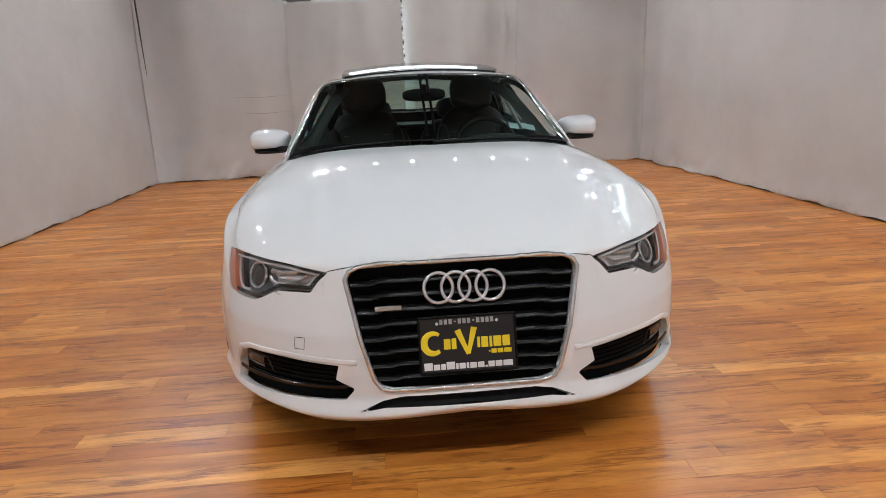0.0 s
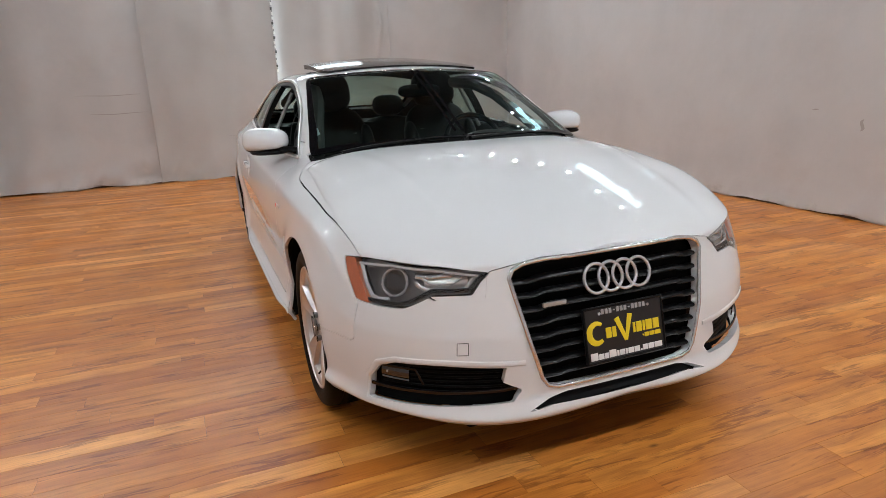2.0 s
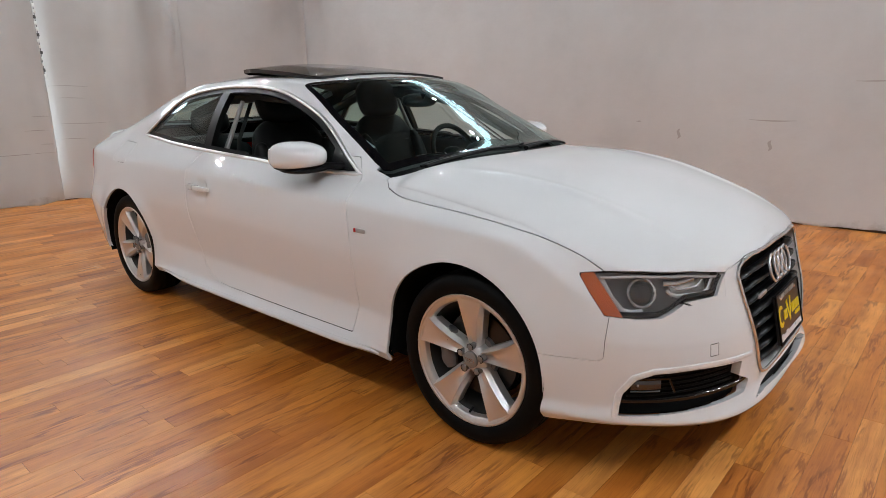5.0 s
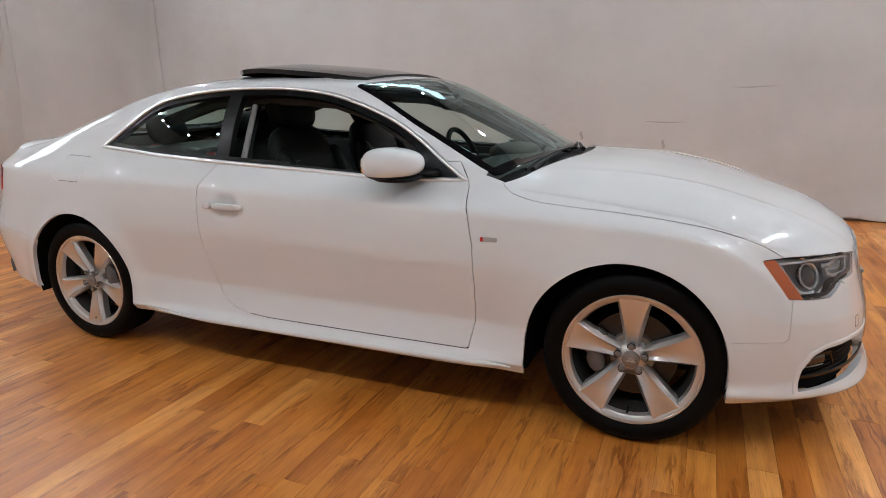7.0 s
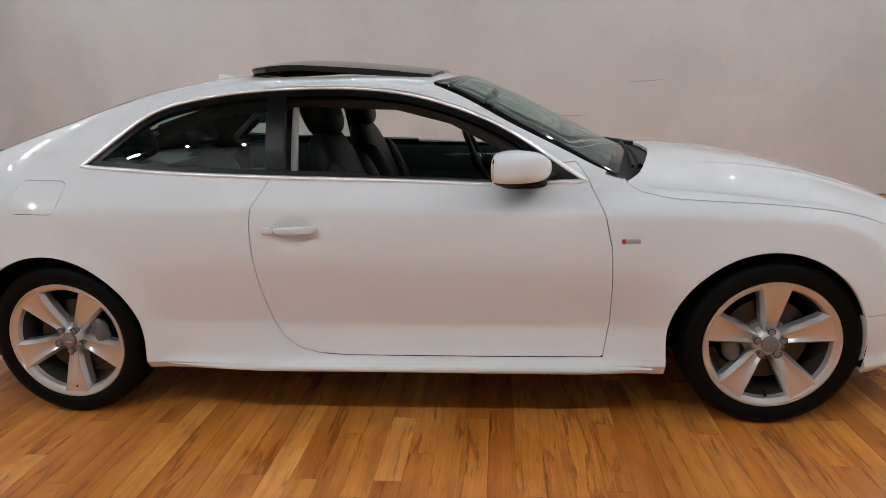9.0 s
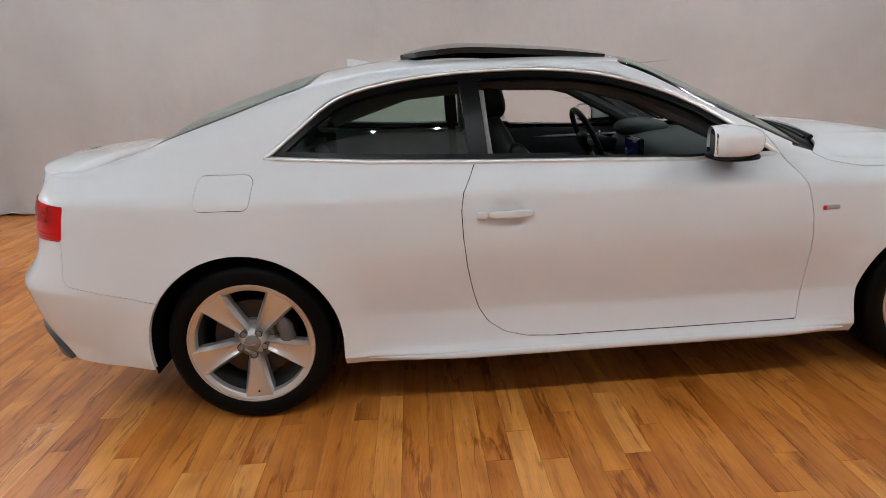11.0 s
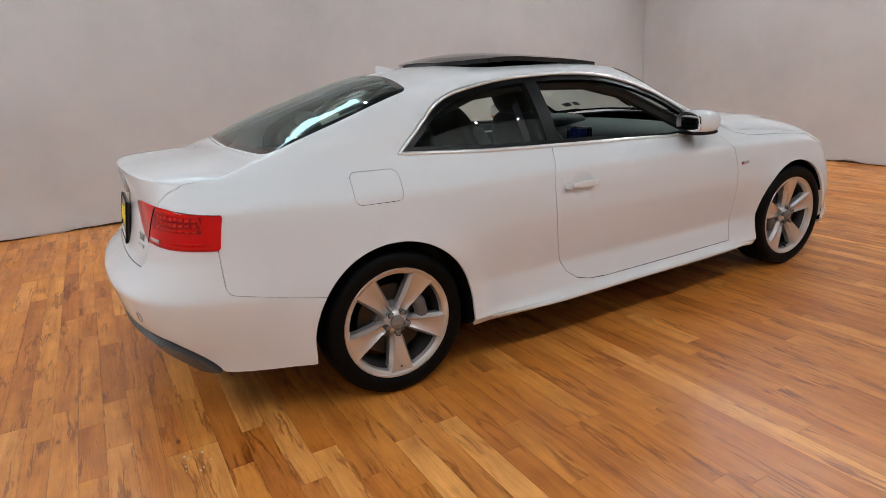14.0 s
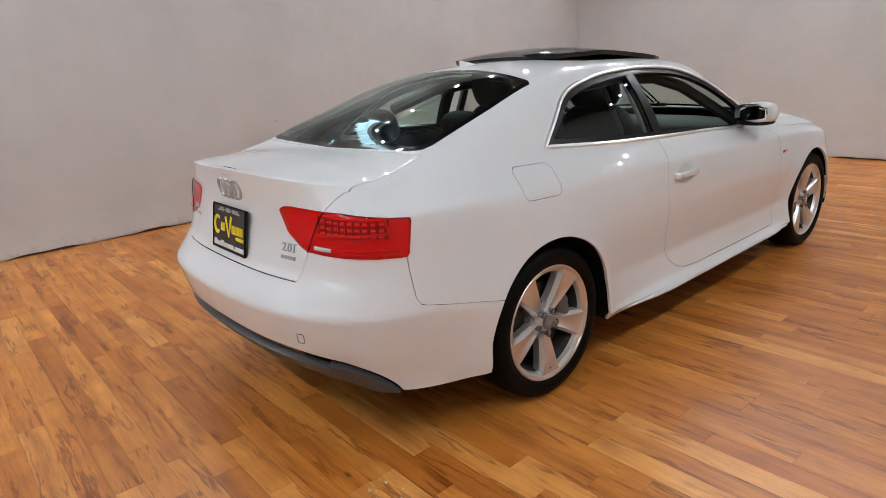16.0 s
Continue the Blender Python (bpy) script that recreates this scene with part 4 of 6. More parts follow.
for k, piece in enumerate(islands(front_b)):
    if k == 0:
        whole("front_bumper", piece, PAINT, 0.03)
    elif len(piece[1]) > 3 and np.abs(piece[0][:, 0]).min() < 1e-4:
        whole("bumper_lip", piece, PAINT, 0.03)
    elif len(piece[1]) > 3:
        for q in (piece, mirrored(piece)):
            panel("bumper_lip", q, PAINT, car, 0.03)
whole("rear_bumper", rear_b, PAINT, 0.02)
whole("bonnet", bonnet, PAINT)
whole("boot_lid", lid, PAINT)
# added sheet under the skin: shade in the shut lines, as colour
whole("inner_shell", inner, SHADOW, 0.0, "near-black sheet standing in for shade behind the panels", -0.025)
slit = lambda p: np.maximum(np.maximum(p[:, 2] - diff_z(side(p)) + 0.003, diff_z(side(p)) - 0.040 - p[:, 2]), side(p) - 0.64)
dark, lip = split(under, slit, 0.0)
low_lip, high_lip = clip(*lip, lambda p: diff_z(side(p)) - 0.020 - p[:, 2]), clip(*lip, lambda p: p[:, 2] - diff_z(side(p)) + 0.020)
blade, keel = split(low_lip, lambda p: diff_z(side(p)) - 0.082 - p[:, 2], 0.0)
whole("rear_diffuser", blade, DIFFUSER, 0.03, "dark grey plastic", 0.016)
whole("diffuser_keel", keel, BLACK, 0.02, "", 0.004)
whole("diffuser_edge", high_lip, SHADOW, 0.02, "", -0.010)
whole("diffuser_slot", dark, BLACK, 0.0, "", -0.05)
whole("cowl", cow, BLACK, 0.0, "", -0.02)
whole("lip_slot", slots, BLACK, 0.0, "", -0.03)
for m in (gate, mirrored(gate)):
    panel("door", m, PAINT, car, 0.015)
panel("fuel_flap", mirrored(cap), PAINT, car, 0.008)
panel("body_patch", cap, PAINT, car, 0.008)

# glazing
frit, clear = split(glass, lambda p: shield(p) + np.where(side(p) > 0.5, 0.040 - 0.020 * np.clip((p[:, 1] - 0.7) / 0.5, 0, 1), 0.026), 0.0)[::-1]
whole("windscreen", clear, GLASS, 0.004, "green-tinted glass")
whole("windscreen_border", frit, BLACK_GLOSS, 0.004)
frit, clear = split(backlight, lambda p: rear_glass(p) + 0.028, 0.0)[::-1]
whole("rear_window", clear, GLASS, 0.004, "green-tinted glass")
whole("rear_window_border", frit, BLACK_GLOSS, 0.004)
chrome_ring, inside = split(win, lambda p: dlo(p) + 0.006, 0.0)[::-1]
win_skin = Skin(HALF, lambda V: V[:, [1, 2]], lambda V: (V[:, 0] > 0.3) & (V[:, 1] > 0.4) & (V[:, 1] < 2.9) & (V[:, 2] > 0.8))
trim_line = []
for a, b in zip(dlo_curve, dlo_curve[1:] + dlo_curve[:1]):
    n = max(1, int(np.linalg.norm(b - a) / 0.025))
    trim_line += [a + (b - a) * k / n for k in range(n)]
trim_pts = [win_skin.at(*q, 0.001) for q in trim_line]
trim_tube = tube([p for p, n in trim_pts], 0.0095, 10, True, 0.75, [n for p, n in trim_pts])
b_post = lambda p: np.abs(p[:, 1] - 1.838 - 0.06 * np.clip(p[:, 2] - 1.0, 0, 1)) - 0.036
frame_ring, inside = split(inside, lambda p: dlo(p) + np.where(p[:, 2] > 0.96 + 0.03 * (p[:, 1] - 1.2), 0.028, 0.018), 0.0)[::-1]
post, inside = split(inside, b_post, 0.0)
sail, inside = split(inside, lambda p: p[:, 1] - 0.86, 0.0)
quarter_pane = clip(*inside, lambda p: p[:, 1] - 1.83)
for flip in (False, True):
    k = (lambda m: mirrored(m)) if flip else (lambda m: m)
    solid("window_trim", k(trim_tube), TRIM, car, "chrome strip", angle=80)
    panel("window_channel", k(chrome_ring), FRAME_BLACK, car, 0.02, "black rubber", -0.004)
    panel("window_frame", k(frame_ring), FRAME_BLACK, car, 0.02, "black frame", -0.004)
    panel("door_post", k(post), FRAME_BLACK, car, 0.03, "gloss black post", -0.002)
    panel("mirror_sail", k(sail), FRAME_BLACK, car, 0.01, "", -0.004)
    panel("quarter_window", k(quarter_pane), GLASS, car, 0.004, "green-tinted glass", -0.006)

# sunroof
V, F = sun_hole
V = V.copy()
V[:, 2] += 0.010 + 0.052 * np.clip((V[:, 1] - 1.235) / 0.80, 0, 1) - 0.046 * np.clip((V[:, 1] - 1.78) / 0.33, 0, 1) ** 2
whole("sunroof_panel", (V, F), BLACK_GLOSS, 0.022, "dark tinted glass panel, tilted up")

# ---------------------------------------------------------------- front details
front = Skin(FULL, lambda V: V[:, [0, 2]], lambda V: (V[:, 1] < -0.5) & (V[:, 2] < 0.8))
# near-black sheet stands in for the shade behind the grille bars
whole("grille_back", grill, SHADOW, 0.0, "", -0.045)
ring = []
gp = [np.array(p) for p in GRILLE]
for a, b in zip(gp, gp[1:] + gp[:1]):
    n = max(1, int(np.linalg.norm(b - a) / 0.02))
    ring += [a + (b - a) * k / n for k in range(n)]
pts = [front.at(*p, 0.004) for p in ring]
solid("grille_surround", tube([p for p, n in pts], 0.0072, 10, True, 0.7, [n for p, n in pts]), CHROME, car, "chrome surround")
for k in range(8):
    z = 0.345 + 0.0435 * k
    w = np.interp(z, [0.30, 0.337, 0.469, 0.655, 0.70], [0.28, 0.304, 0.341, 0.378, 0.33]) - 0.012
    xs = np.linspace(-w, w, 41)
    dip = np.where(np.abs(xs) > w - 0.09, -0.010 * np.clip((np.abs(xs) - w + 0.09) / 0.03, 0, 1), 0)
    line = [front.at(x, z + d, -0.012 - 0.010 * min(1, max(0, (abs(x) - w + 0.09) / 0.03)))[0] for x, d in zip(xs, dip)]
    solid("grille_bar", tube(line, 0.017, 8, False, 0.55), FRAME_BLACK, car)
    thin = [p + np.array((0, -0.0155, -0.002)) for p in line]
    solid("grille_bar_edge", tube(thin, 0.0012, 6), DARK_CHROME, car, "thin bright edge")


def rings(z, r, gap, y_of, facing, name):
    badge = new(name)
    badge.parent = car
    for k in range(4):
        x0 = (k - 1.5) * gap
        path = [(x0 + r * math.cos(w), y_of(x0 + r * math.cos(w), z + r * math.sin(w)), z + r * math.sin(w)) for w in np.linspace(0, 2 * math.pi, 40, endpoint=False)]
        solid("ring", tube(path, 0.0056, 10, True), EMBLEM, badge)


rings(0.622, 0.046, 0.0555, lambda x, z: float(front.at(x, 0.60)[0][1]) - 0.014 + 0.30 * (z - 0.60), -1, "front_emblem")
bm = bmesh.new()
box(bm, (-0.288, -0.008, -0.007), (-0.204, 0.0, 0.007), 0.002)
gb = part("grille_badge", bm, BADGE, car, "small silver badge bar")
gb.location = (0, float(front.at(-0.246, 0.568)[0][1]) - 0.008, 0.568)
lid_skin = Skin(HALF, lambda V: V[:, [0, 2]], lambda V: (V[:, 1] > 3.3) & (V[:, 2] > 0.6) & (V[:, 2] < 1.0))
rings(0.945, 0.036, 0.043, lambda x, z: float(lid_skin.at(abs(x), z)[0][1]) + 0.004, 1, "rear_emblem")

YELLOW = material("yellow_print", (0.80, 0.62, 0.02), 0.5)
WHITE = material("white_print", (0.75, 0.75, 0.75), 0.5)
PLATE = material("plate_black", (0.012, 0.012, 0.013), 0.3)
GREY_PRINT = material("grey_print", (0.35, 0.35, 0.35), 0.5)


def number_plate(m):
    pl = new("dealer_plate")
    pl.parent = car
    pl.matrix_basis = m
    bm = bmesh.new()
    box(bm, (-0.156, -0.006, -0.09), (0.156, 0.006, 0.09), 0.004)
    part("plate", bm, PLATE, pl, "black dealer plate")
    rim = [(-0.154, -0.088), (0.154, -0.088), (0.154, 0.088), (-0.154, 0.088)]
    for a, b in zip(rim, rim[1:] + rim[:1]):
        solid("plate_frame", tube([(a[0], -0.006, a[1]), (b[0], -0.006, b[1])], 0.0045, 6), BLACK, pl)
    bars = []
    # the dealer's print as plain bars: a grey line, a yellow mark, a white line
    for k in range(12):
        if k not in (3, 7):
            bars.append((-0.088 + 0.0148 * k, 0.072, 0.0105, 0.016, GREY_PRINT))
        else:
            bars.append((-0.086 + 0.0148 * k, 0.072, 0.007, 0.004, GREY_PRINT))
    for x, w in ((-0.077, 0.021), (-0.052, 0.015), (0.030, 0.009), (0.043, 0.022), (0.069, 0.009), (0.082, 0.025), (0.111, 0.024)):
        bars.append((x, 0.001, w, 0.034, YELLOW))
    for x, w in ((0.066, 0.005), (0.074, 0.017), (0.094, 0.018), (0.115, 0.024)):
        bars.append((x, -0.030, w, 0.014 if w > 0.01 else 0.005, YELLOW))
    arc_pts = [(-0.110 + 0.030 * math.cos(a), -0.007, 0.006 + 0.032 * math.sin(a)) for a in np.linspace(0.9, 5.4, 20)]
    solid("print_arc", tube(arc_pts, [0.0115 - 0.00025 * abs(k - 10) ** 1.4 for k in range(20)], 6, False, 0.2, (0, 1, 0)), YELLOW, pl)
    for a, b in (((-0.032, 0.044), (0.000, -0.034)), ((0.022, 0.050), (0.000, -0.034))):
        solid("print_wedge", tube([(a[0], -0.007, a[1]), (b[0], -0.007, b[1])], [0.010, 0.006], 6, False, 0.2, (0, 1, 0)), YELLOW, pl)
    x = -0.143
    for k, w in enumerate((0.027, 0.020, 0.015, 0.027, 0.008, 0.020, 0.008, 0.022, 0.021, 0.007, 0.020, 0.022, 0.031)):
        h = 0.024 if k in (0, 3) else 0.006 if k == 9 else 0.018
        bars.append((x, -0.068 - (0.024 - h) / 2, w, h, WHITE))
        x += w + 0.0030
    for sx in (-1, 1):
        solid("plate_screw", moved(lathe([(0.0, 0.003), (0.005, 0.003), (0.006, 0.0), (0.0, 0.0)], 14), pose(sx * 0.096, -0.006, 0.068, 0, 0, -90)), CHROME, pl)
    for x, z, w, h, mat in bars:
        bm = bmesh.new()
        box(bm, (x, -0.0085, z - h / 2), (x + w, -0.0055, z + h / 2), 0.0012)
        part("print_bar", bm, mat, pl)
    return pl


number_plate(pose(0, float(front.at(0, 0.447)[0][1]) - 0.014, 0.447, -13, 0, 0))
number_plate(pose(0, float(lid_skin.at(0.05, 0.785)[0][1]) + 0.012, 0.785, -10, 0, 180))

# headlights
edge = Skin(HALF, lambda V: np.stack([corner_u(V, -0.5, -1), V[:, 2]], 1), lambda V: (V[:, 1] < -0.1) & (V[:, 2] < 0.8))
rearskin = Skin(HALF, lambda V: np.stack([corner_u(V, 3.6, 1), V[:, 2]], 1), lambda V: (V[:, 1] > 3.1) & (V[:, 2] < 1.0))
AMBER = material("amber_reflector", (0.52, 0.105, 0.014), 0.3, 0.0, 1.0)
LAMP_GREY = material("lamp_housing_grey", (0.17, 0.17, 0.175), 0.32, 0.5)
LED_WHITE = material("frosted_light_guide", (0.60, 0.61, 0.62), 0.25, 0.4, 1.0)


def strip(skin, pts, lift, r, flat=0.5, steps=10):
    line = []
    for a, b in zip(pts, pts[1:]):
        for k in range(steps):
            line.append(np.array(a) + (np.array(b) - np.array(a)) * k / steps)
    line.append(np.array(pts[-1]))
    P = [skin.at(*q, lift) for q in line]
    return tube([p for p, n in P], r, 8, False, flat, [n for p, n in P])


def place(mesh, flip):
    return mirrored(mesh) if flip else mesh


for flip in (False, True):
    head = new("headlight")
    head.parent = car
    back = place(lens, flip)
    amber_f = lambda p: corner_u(p, -0.5, -1) - (0.602 + 0.53 * (p[:, 2] - 0.583))
    am, dark = clip(*back, amber_f), clip(*back, lambda p: -amber_f(p))
    panel("reflector", am, AMBER, head, 0.03, "amber side reflector", -0.004)
    panel("housing", dark, LAMP_GREY, head, 0.0, "dark grey housing", -0.055)
    panel("lens", back, LENS, head, 0.004, "clear lens", -0.001)
    rim_pts = [(0.700, 0.700), (0.68, 0.653), (0.645, 0.59), (0.56, 0.587), (0.485, 0.586), (0.45, 0.598), (0.39, 0.628), (0.276, 0.628), (0.256, 0.652), (0.236, 0.672)]
    solid("bezel", place(strip(edge, rim_pts, -0.010, 0.007, 0.6), flip), BLACK_GLOSS, head)
    solid("brow", place(strip(edge, [(0.250, 0.669), (0.362, 0.686), (0.535, 0.698), (0.655, 0.695)], -0.014, 0.0045, 0.6), flip), LED_WHITE, head, "bright light strip")
    solid("light_guide", place(strip(edge, [(0.650, 0.692), (0.628, 0.640), (0.600, 0.600), (0.575, 0.592), (0.535, 0.594)], -0.020, 0.008, 0.4), flip), LED_WHITE, head, "bright light strip")
    solid("light_guide", place(strip(edge, [(0.262, 0.668), (0.285, 0.634), (0.31, 0.628), (0.41, 0.632), (0.435, 0.642), (0.445, 0.654)], -0.020, 0.006, 0.4), flip), LED_WHITE, head, "bright light strip")
    solid("light_guide", place(strip(edge, [(0.30, 0.668), (0.325, 0.650), (0.40, 0.650), (0.425, 0.664)], -0.026, 0.004, 0.4), flip), LED_WHITE, head, "bright light strip")
    solid("inner_bowl", place(strip(edge, [(0.28, 0.652), (0.42, 0.648)], -0.040, 0.020, 0.3), flip), SILVER, head, "silver reflector")
    solid("inner_trim", place(strip(edge, [(0.33, 0.676), (0.40, 0.668), (0.45, 0.672)], -0.030, 0.008, 0.4), flip), CHROME, head)
    p, n = edge.at(0.525, 0.650, -0.036)
    t = np.cross((0, 0, 1), n)
    t /= np.linalg.norm(t)
    up = np.cross(n, t)
    circle = [p + 0.043 * (math.cos(w) * t + math.sin(w) * up) for w in np.linspace(0, 2 * math.pi, 32, endpoint=False)]
    solid("projector_ring", place(tube(circle, 0.005, 6, True), flip), CHROME, head)
    m = Matrix.LocRotScale(Vector(p - 0.012 * n), Vector(n).to_track_quat("Z", "Y"), None)
    solid("projector", place(moved(blob((0, 0, 0), (0.040, 0.040, 0.018), 2.0), m), flip), PROJECTOR, head)

    # fog lamp recess
    vent = new("bumper_vent")
    vent.parent = car
    # a near-black sheet gives the depth of the vent its shade
    panel("vent_back", place(fogs, flip), SHADOW, vent, 0.0, "", -0.045)
    for k in range(6):
        z = 0.294 + 0.0165 * k
        lo, hi = 0.15 + 0.004 * k, 0.585 - 0.010 * k
        solid("vent_bar", place(strip(edge, [(lo, z), (0.3, z), (hi, z)], -0.036, 0.0045, 0.7, 8), flip), BLACK, vent)
    solid("vent_blade", place(strip(edge, [(0.125, 0.314), (0.17, 0.308), (0.35, 0.303), (0.48, 0.305), (0.60, 0.309)], -0.006, 0.007, 0.6), flip), BLACK_GLOSS, vent)
    solid("fog_lamp", place(strip(edge, [(0.47, 0.345), (0.57, 0.348)], -0.03, 0.026, 0.4, 6), flip), PROJECTOR, vent, "dark fog lamp glass")
    solid("fog_bulb", place(strip(edge, [(0.545, 0.352), (0.551, 0.352)], -0.022, 0.005, 0.6, 2), flip), LED_WHITE, vent)
    solid("fog_edge", place(strip(edge, [(0.42, 0.322), (0.445, 0.372), (0.56, 0.375)], -0.018, 0.004, 0.6, 6), flip), BLACK_GLOSS, vent)
    fold = [(0.145, 0.272), (0.36, 0.268), (0.622, 0.258), (0.612, 0.338), (0.572, 0.392), (0.508, 0.411), (0.35, 0.410), (0.105, 0.394)]
    solid("vent_fold", place(strip(edge, fold[2:], 0.0, 0.009, 0.55), flip), PAINT, vent, "white moulded lip")
    solid("tow_cover", place(strip(edge, [(0.307, 0.432), (0.307, 0.470), (0.273, 0.470), (0.273, 0.432), (0.307, 0.432)], 0.0, 0.0012, 0.6, 4), flip), GREY_PLASTIC, car) if flip else None

    # tail lights
    tl = new("tail_light")
    tl.parent = car
    panel("lens", place(red, flip), RED_LENS, tl, 0.0, "red lens", 0.004)
    panel("housing", place(red, flip), LAMP_RED, tl, 0.01, "", -0.010)
    V2, F2 = [], []
    for i in range(13):
        for j in range(5):
            V2.append(rearskin.at(0.462 + 0.252 * i / 12, 0.838 + 0.062 * j / 4 - 0.010 * i / 12, -0.0015)[0])
    F2 = [[i * 5 + j, i * 5 + 5 + j, i * 5 + 6 + j, i * 5 + 1 + j] for i in range(12) for j in range(4)]
    solid("cell_panel", place((np.array(V2), F2), flip), DEEP_RED, tl, "deep red panel behind the light cells")
    for k in range(3):
        z = 0.885 - 0.020 * k
        for j in range(9):
            u = 0.475 + 0.026 * j
            solid("light_cell", place(strip(rearskin, [(u, z - 0.001 * j), (u + 0.016, z - 0.001 * j)], 0.0005, 0.0075, 0.5, 2), flip), CELL, tl)
    solid("light_guide", place(strip(rearskin, [(0.45, 0.842), (0.46, 0.902), (0.70, 0.889), (0.715, 0.845), (0.46, 0.835)], 0.0, 0.005, 0.5, 6), flip), CELL, tl)
    solid("reverse_lamp", place(strip(rearskin, [(0.445, 0.793), (0.515, 0.791)], 0.003, 0.008, 0.5, 4), flip), LED_WHITE, tl, "white reversing lamp")
    for k in range(2):
        solid("reflector", place(strip(rearskin, [(0.56, 0.792 - 0.014 * k), (0.74, 0.788 - 0.014 * k)], -0.003, 0.004, 0.5, 4), flip), CELL, tl)

# joint between the lid's and the wing's half of the tail lights
for flip in (False, True):
    P = [lid_skin.at(float(trunk_x(z)), z, 0.004)[0] for z in np.linspace(0.772, 0.915, 12)]
    solid("lamp_joint", place(tube(P, 0.002, 6), flip), SHADOW, car)
# cover of the rear towing eye
P = [rearskin.at(u, z, 0.0005)[0] for u, z in ((0.372, 0.478), (0.376, 0.474), (0.396, 0.476), (0.400, 0.480), (0.401, 0.508), (0.397, 0.513), (0.377, 0.512), (0.373, 0.507))]
solid("tow_cover", mirrored(tube(P, 0.0013, 6, True)), GREY_PLASTIC, car)


# ---------------------------------------------------------------- wheels
def spoke():
    """One broad spoke of the alloy wheel, pointing up, its face at x = 0 and its back behind it."""
    V, F = [], []
    rows = [(0.030, 0.018, 0.026, 0.022), (0.060, 0.018, 0.028, 0.022), (0.085, 0.021, 0.034, 0.018), (0.11, 0.025, 0.039, 0.012), (0.15, 0.033, 0.047, 0.006), (0.185, 0.041, 0.054, 0.002), (0.208, 0.048, 0.060, 0.001), (0.222, 0.051, 0.062, 0.0), (0.232, 0.063, 0.073, 0.0)]
    for r, half, foot, sink in rows:
        x = -sink
        dip = 0.003 + 0.012 * max(0.0, 1 - r / 0.21)
        V += [(x - 0.050, -foot, r), (x - 0.018, -foot * 0.98, r), (x, -half, r), (x - dip, -half * 0.45, r), (x - dip, half * 0.45, r), (x, half, r), (x - 0.018, foot * 0.98, r), (x - 0.050, foot, r)]
    k = 8
    for i in range(len(rows) - 1):
        for j in range(k):
            F.append([i * k + j, i * k + (j + 1) % k, (i + 1) * k + (j + 1) % k, (i + 1) * k + j])
    F += [list(range(k))[::-1], [(len(rows) - 1) * k + j for j in range(k)]]
    return np.array(V), F


def wheel(turn):
    """A wheel about the origin, its outer face towards +x."""
    w = new("wheel")
    R = 0.326
    prof = [(0.236, 0.088), (0.244, 0.094), (0.254, 0.101), (0.272, 0.1075), (0.295, 0.1065), (0.310, 0.100), (0.319, 0.091), (0.3235, 0.080), (0.326, 0.055), (0.3262, 0.052), (0.3195, 0.0515), (0.3195, 0.0455), (0.3262, 0.045), (0.3266, 0.014),
            (0.320, 0.0135), (0.320, 0.0065), (0.3266, 0.006), (0.3266, -0.03), (0.320, -0.0305), (0.320, -0.0365), (0.3262, -0.037), (0.3235, -0.075), (0.310, -0.10), (0.272, -0.108), (0.236, -0.09)]
    prof = [(0.236 + (r - 0.236) * 0.935, x) for r, x in prof]
    solid("tyre", lathe(prof, 96), RUBBER, w, "black rubber tyre")
    rim = new("rim")
    rim.parent = w
    lip = [(0.2455, 0.085), (0.2455, 0.0965), (0.2435, 0.099), (0.238, 0.0985), (0.236, 0.094), (0.227, 0.091), (0.219, 0.084), (0.213, 0.066), (0.222, 0.064), (0.230, 0.075)]
    solid("rim_ring", lathe(lip, 96), SILVER, rim, "silver rim", angle=30)
    # the barrel is silver too; the shade behind the spokes is in its colour
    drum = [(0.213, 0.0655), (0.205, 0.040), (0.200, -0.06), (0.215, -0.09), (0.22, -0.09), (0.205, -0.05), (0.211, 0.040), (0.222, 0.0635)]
    solid("barrel", lathe(drum, 72), BARREL, rim, "silver inner barrel, its shade painted in as dark grey", angle=50)
    for k in range(5):
        m = pose(0.093, 0, 0, turn + 72 * k, 0, 0)
        solid("spoke", moved(spoke(), m), SILVER, rim, angle=28)
    hub = [(0.0, 0.079), (0.030, 0.079), (0.042, 0.073), (0.054, 0.062), (0.060, 0.045), (0.060, 0.02), (0.0, 0.02)]
    solid("hub", lathe(hub, 48), SILVER, rim, angle=50)
    solid("hub_cap", lathe([(0.0, 0.089), (0.026, 0.089), (0.031, 0.086), (0.032, 0.075), (0.0, 0.075)], 40), HUBCAP, rim, "grey hub cap")
    for k in range(4):
        c0 = (k - 1.5) * 0.0085
        ring_pts = [(0.0895, c0 + 0.0068 * math.cos(a), 0.0068 * math.sin(a)) for a in np.linspace(0, 2 * math.pi, 16, endpoint=False)]
        solid("cap_ring", tube(ring_pts, 0.0011, 5, True), CHROME, rim)
    for k in range(5):
        a = radians(turn + 72 * k)
        y, z = -0.052 * math.sin(a), 0.052 * math.cos(a)
        lobe = moved(lathe([(0.0, 0.002), (0.010, 0.002), (0.0125, 0.0), (0.0125, -0.03), (0.0, -0.03)], 20), pose(0.086, 0.92 * y, 0.92 * z))
        solid("cap_lobe", lobe, HUBCAP, rim)
        arc_pts = [(0.0865, 0.92 * y - 0.0135 * math.sin(a + b), 0.92 * z + 0.0135 * math.cos(a + b)) for b in np.linspace(-1.9, 1.9, 14)]
        solid("lobe_groove", tube(arc_pts, 0.0016, 5), BLACK, rim)
    return w


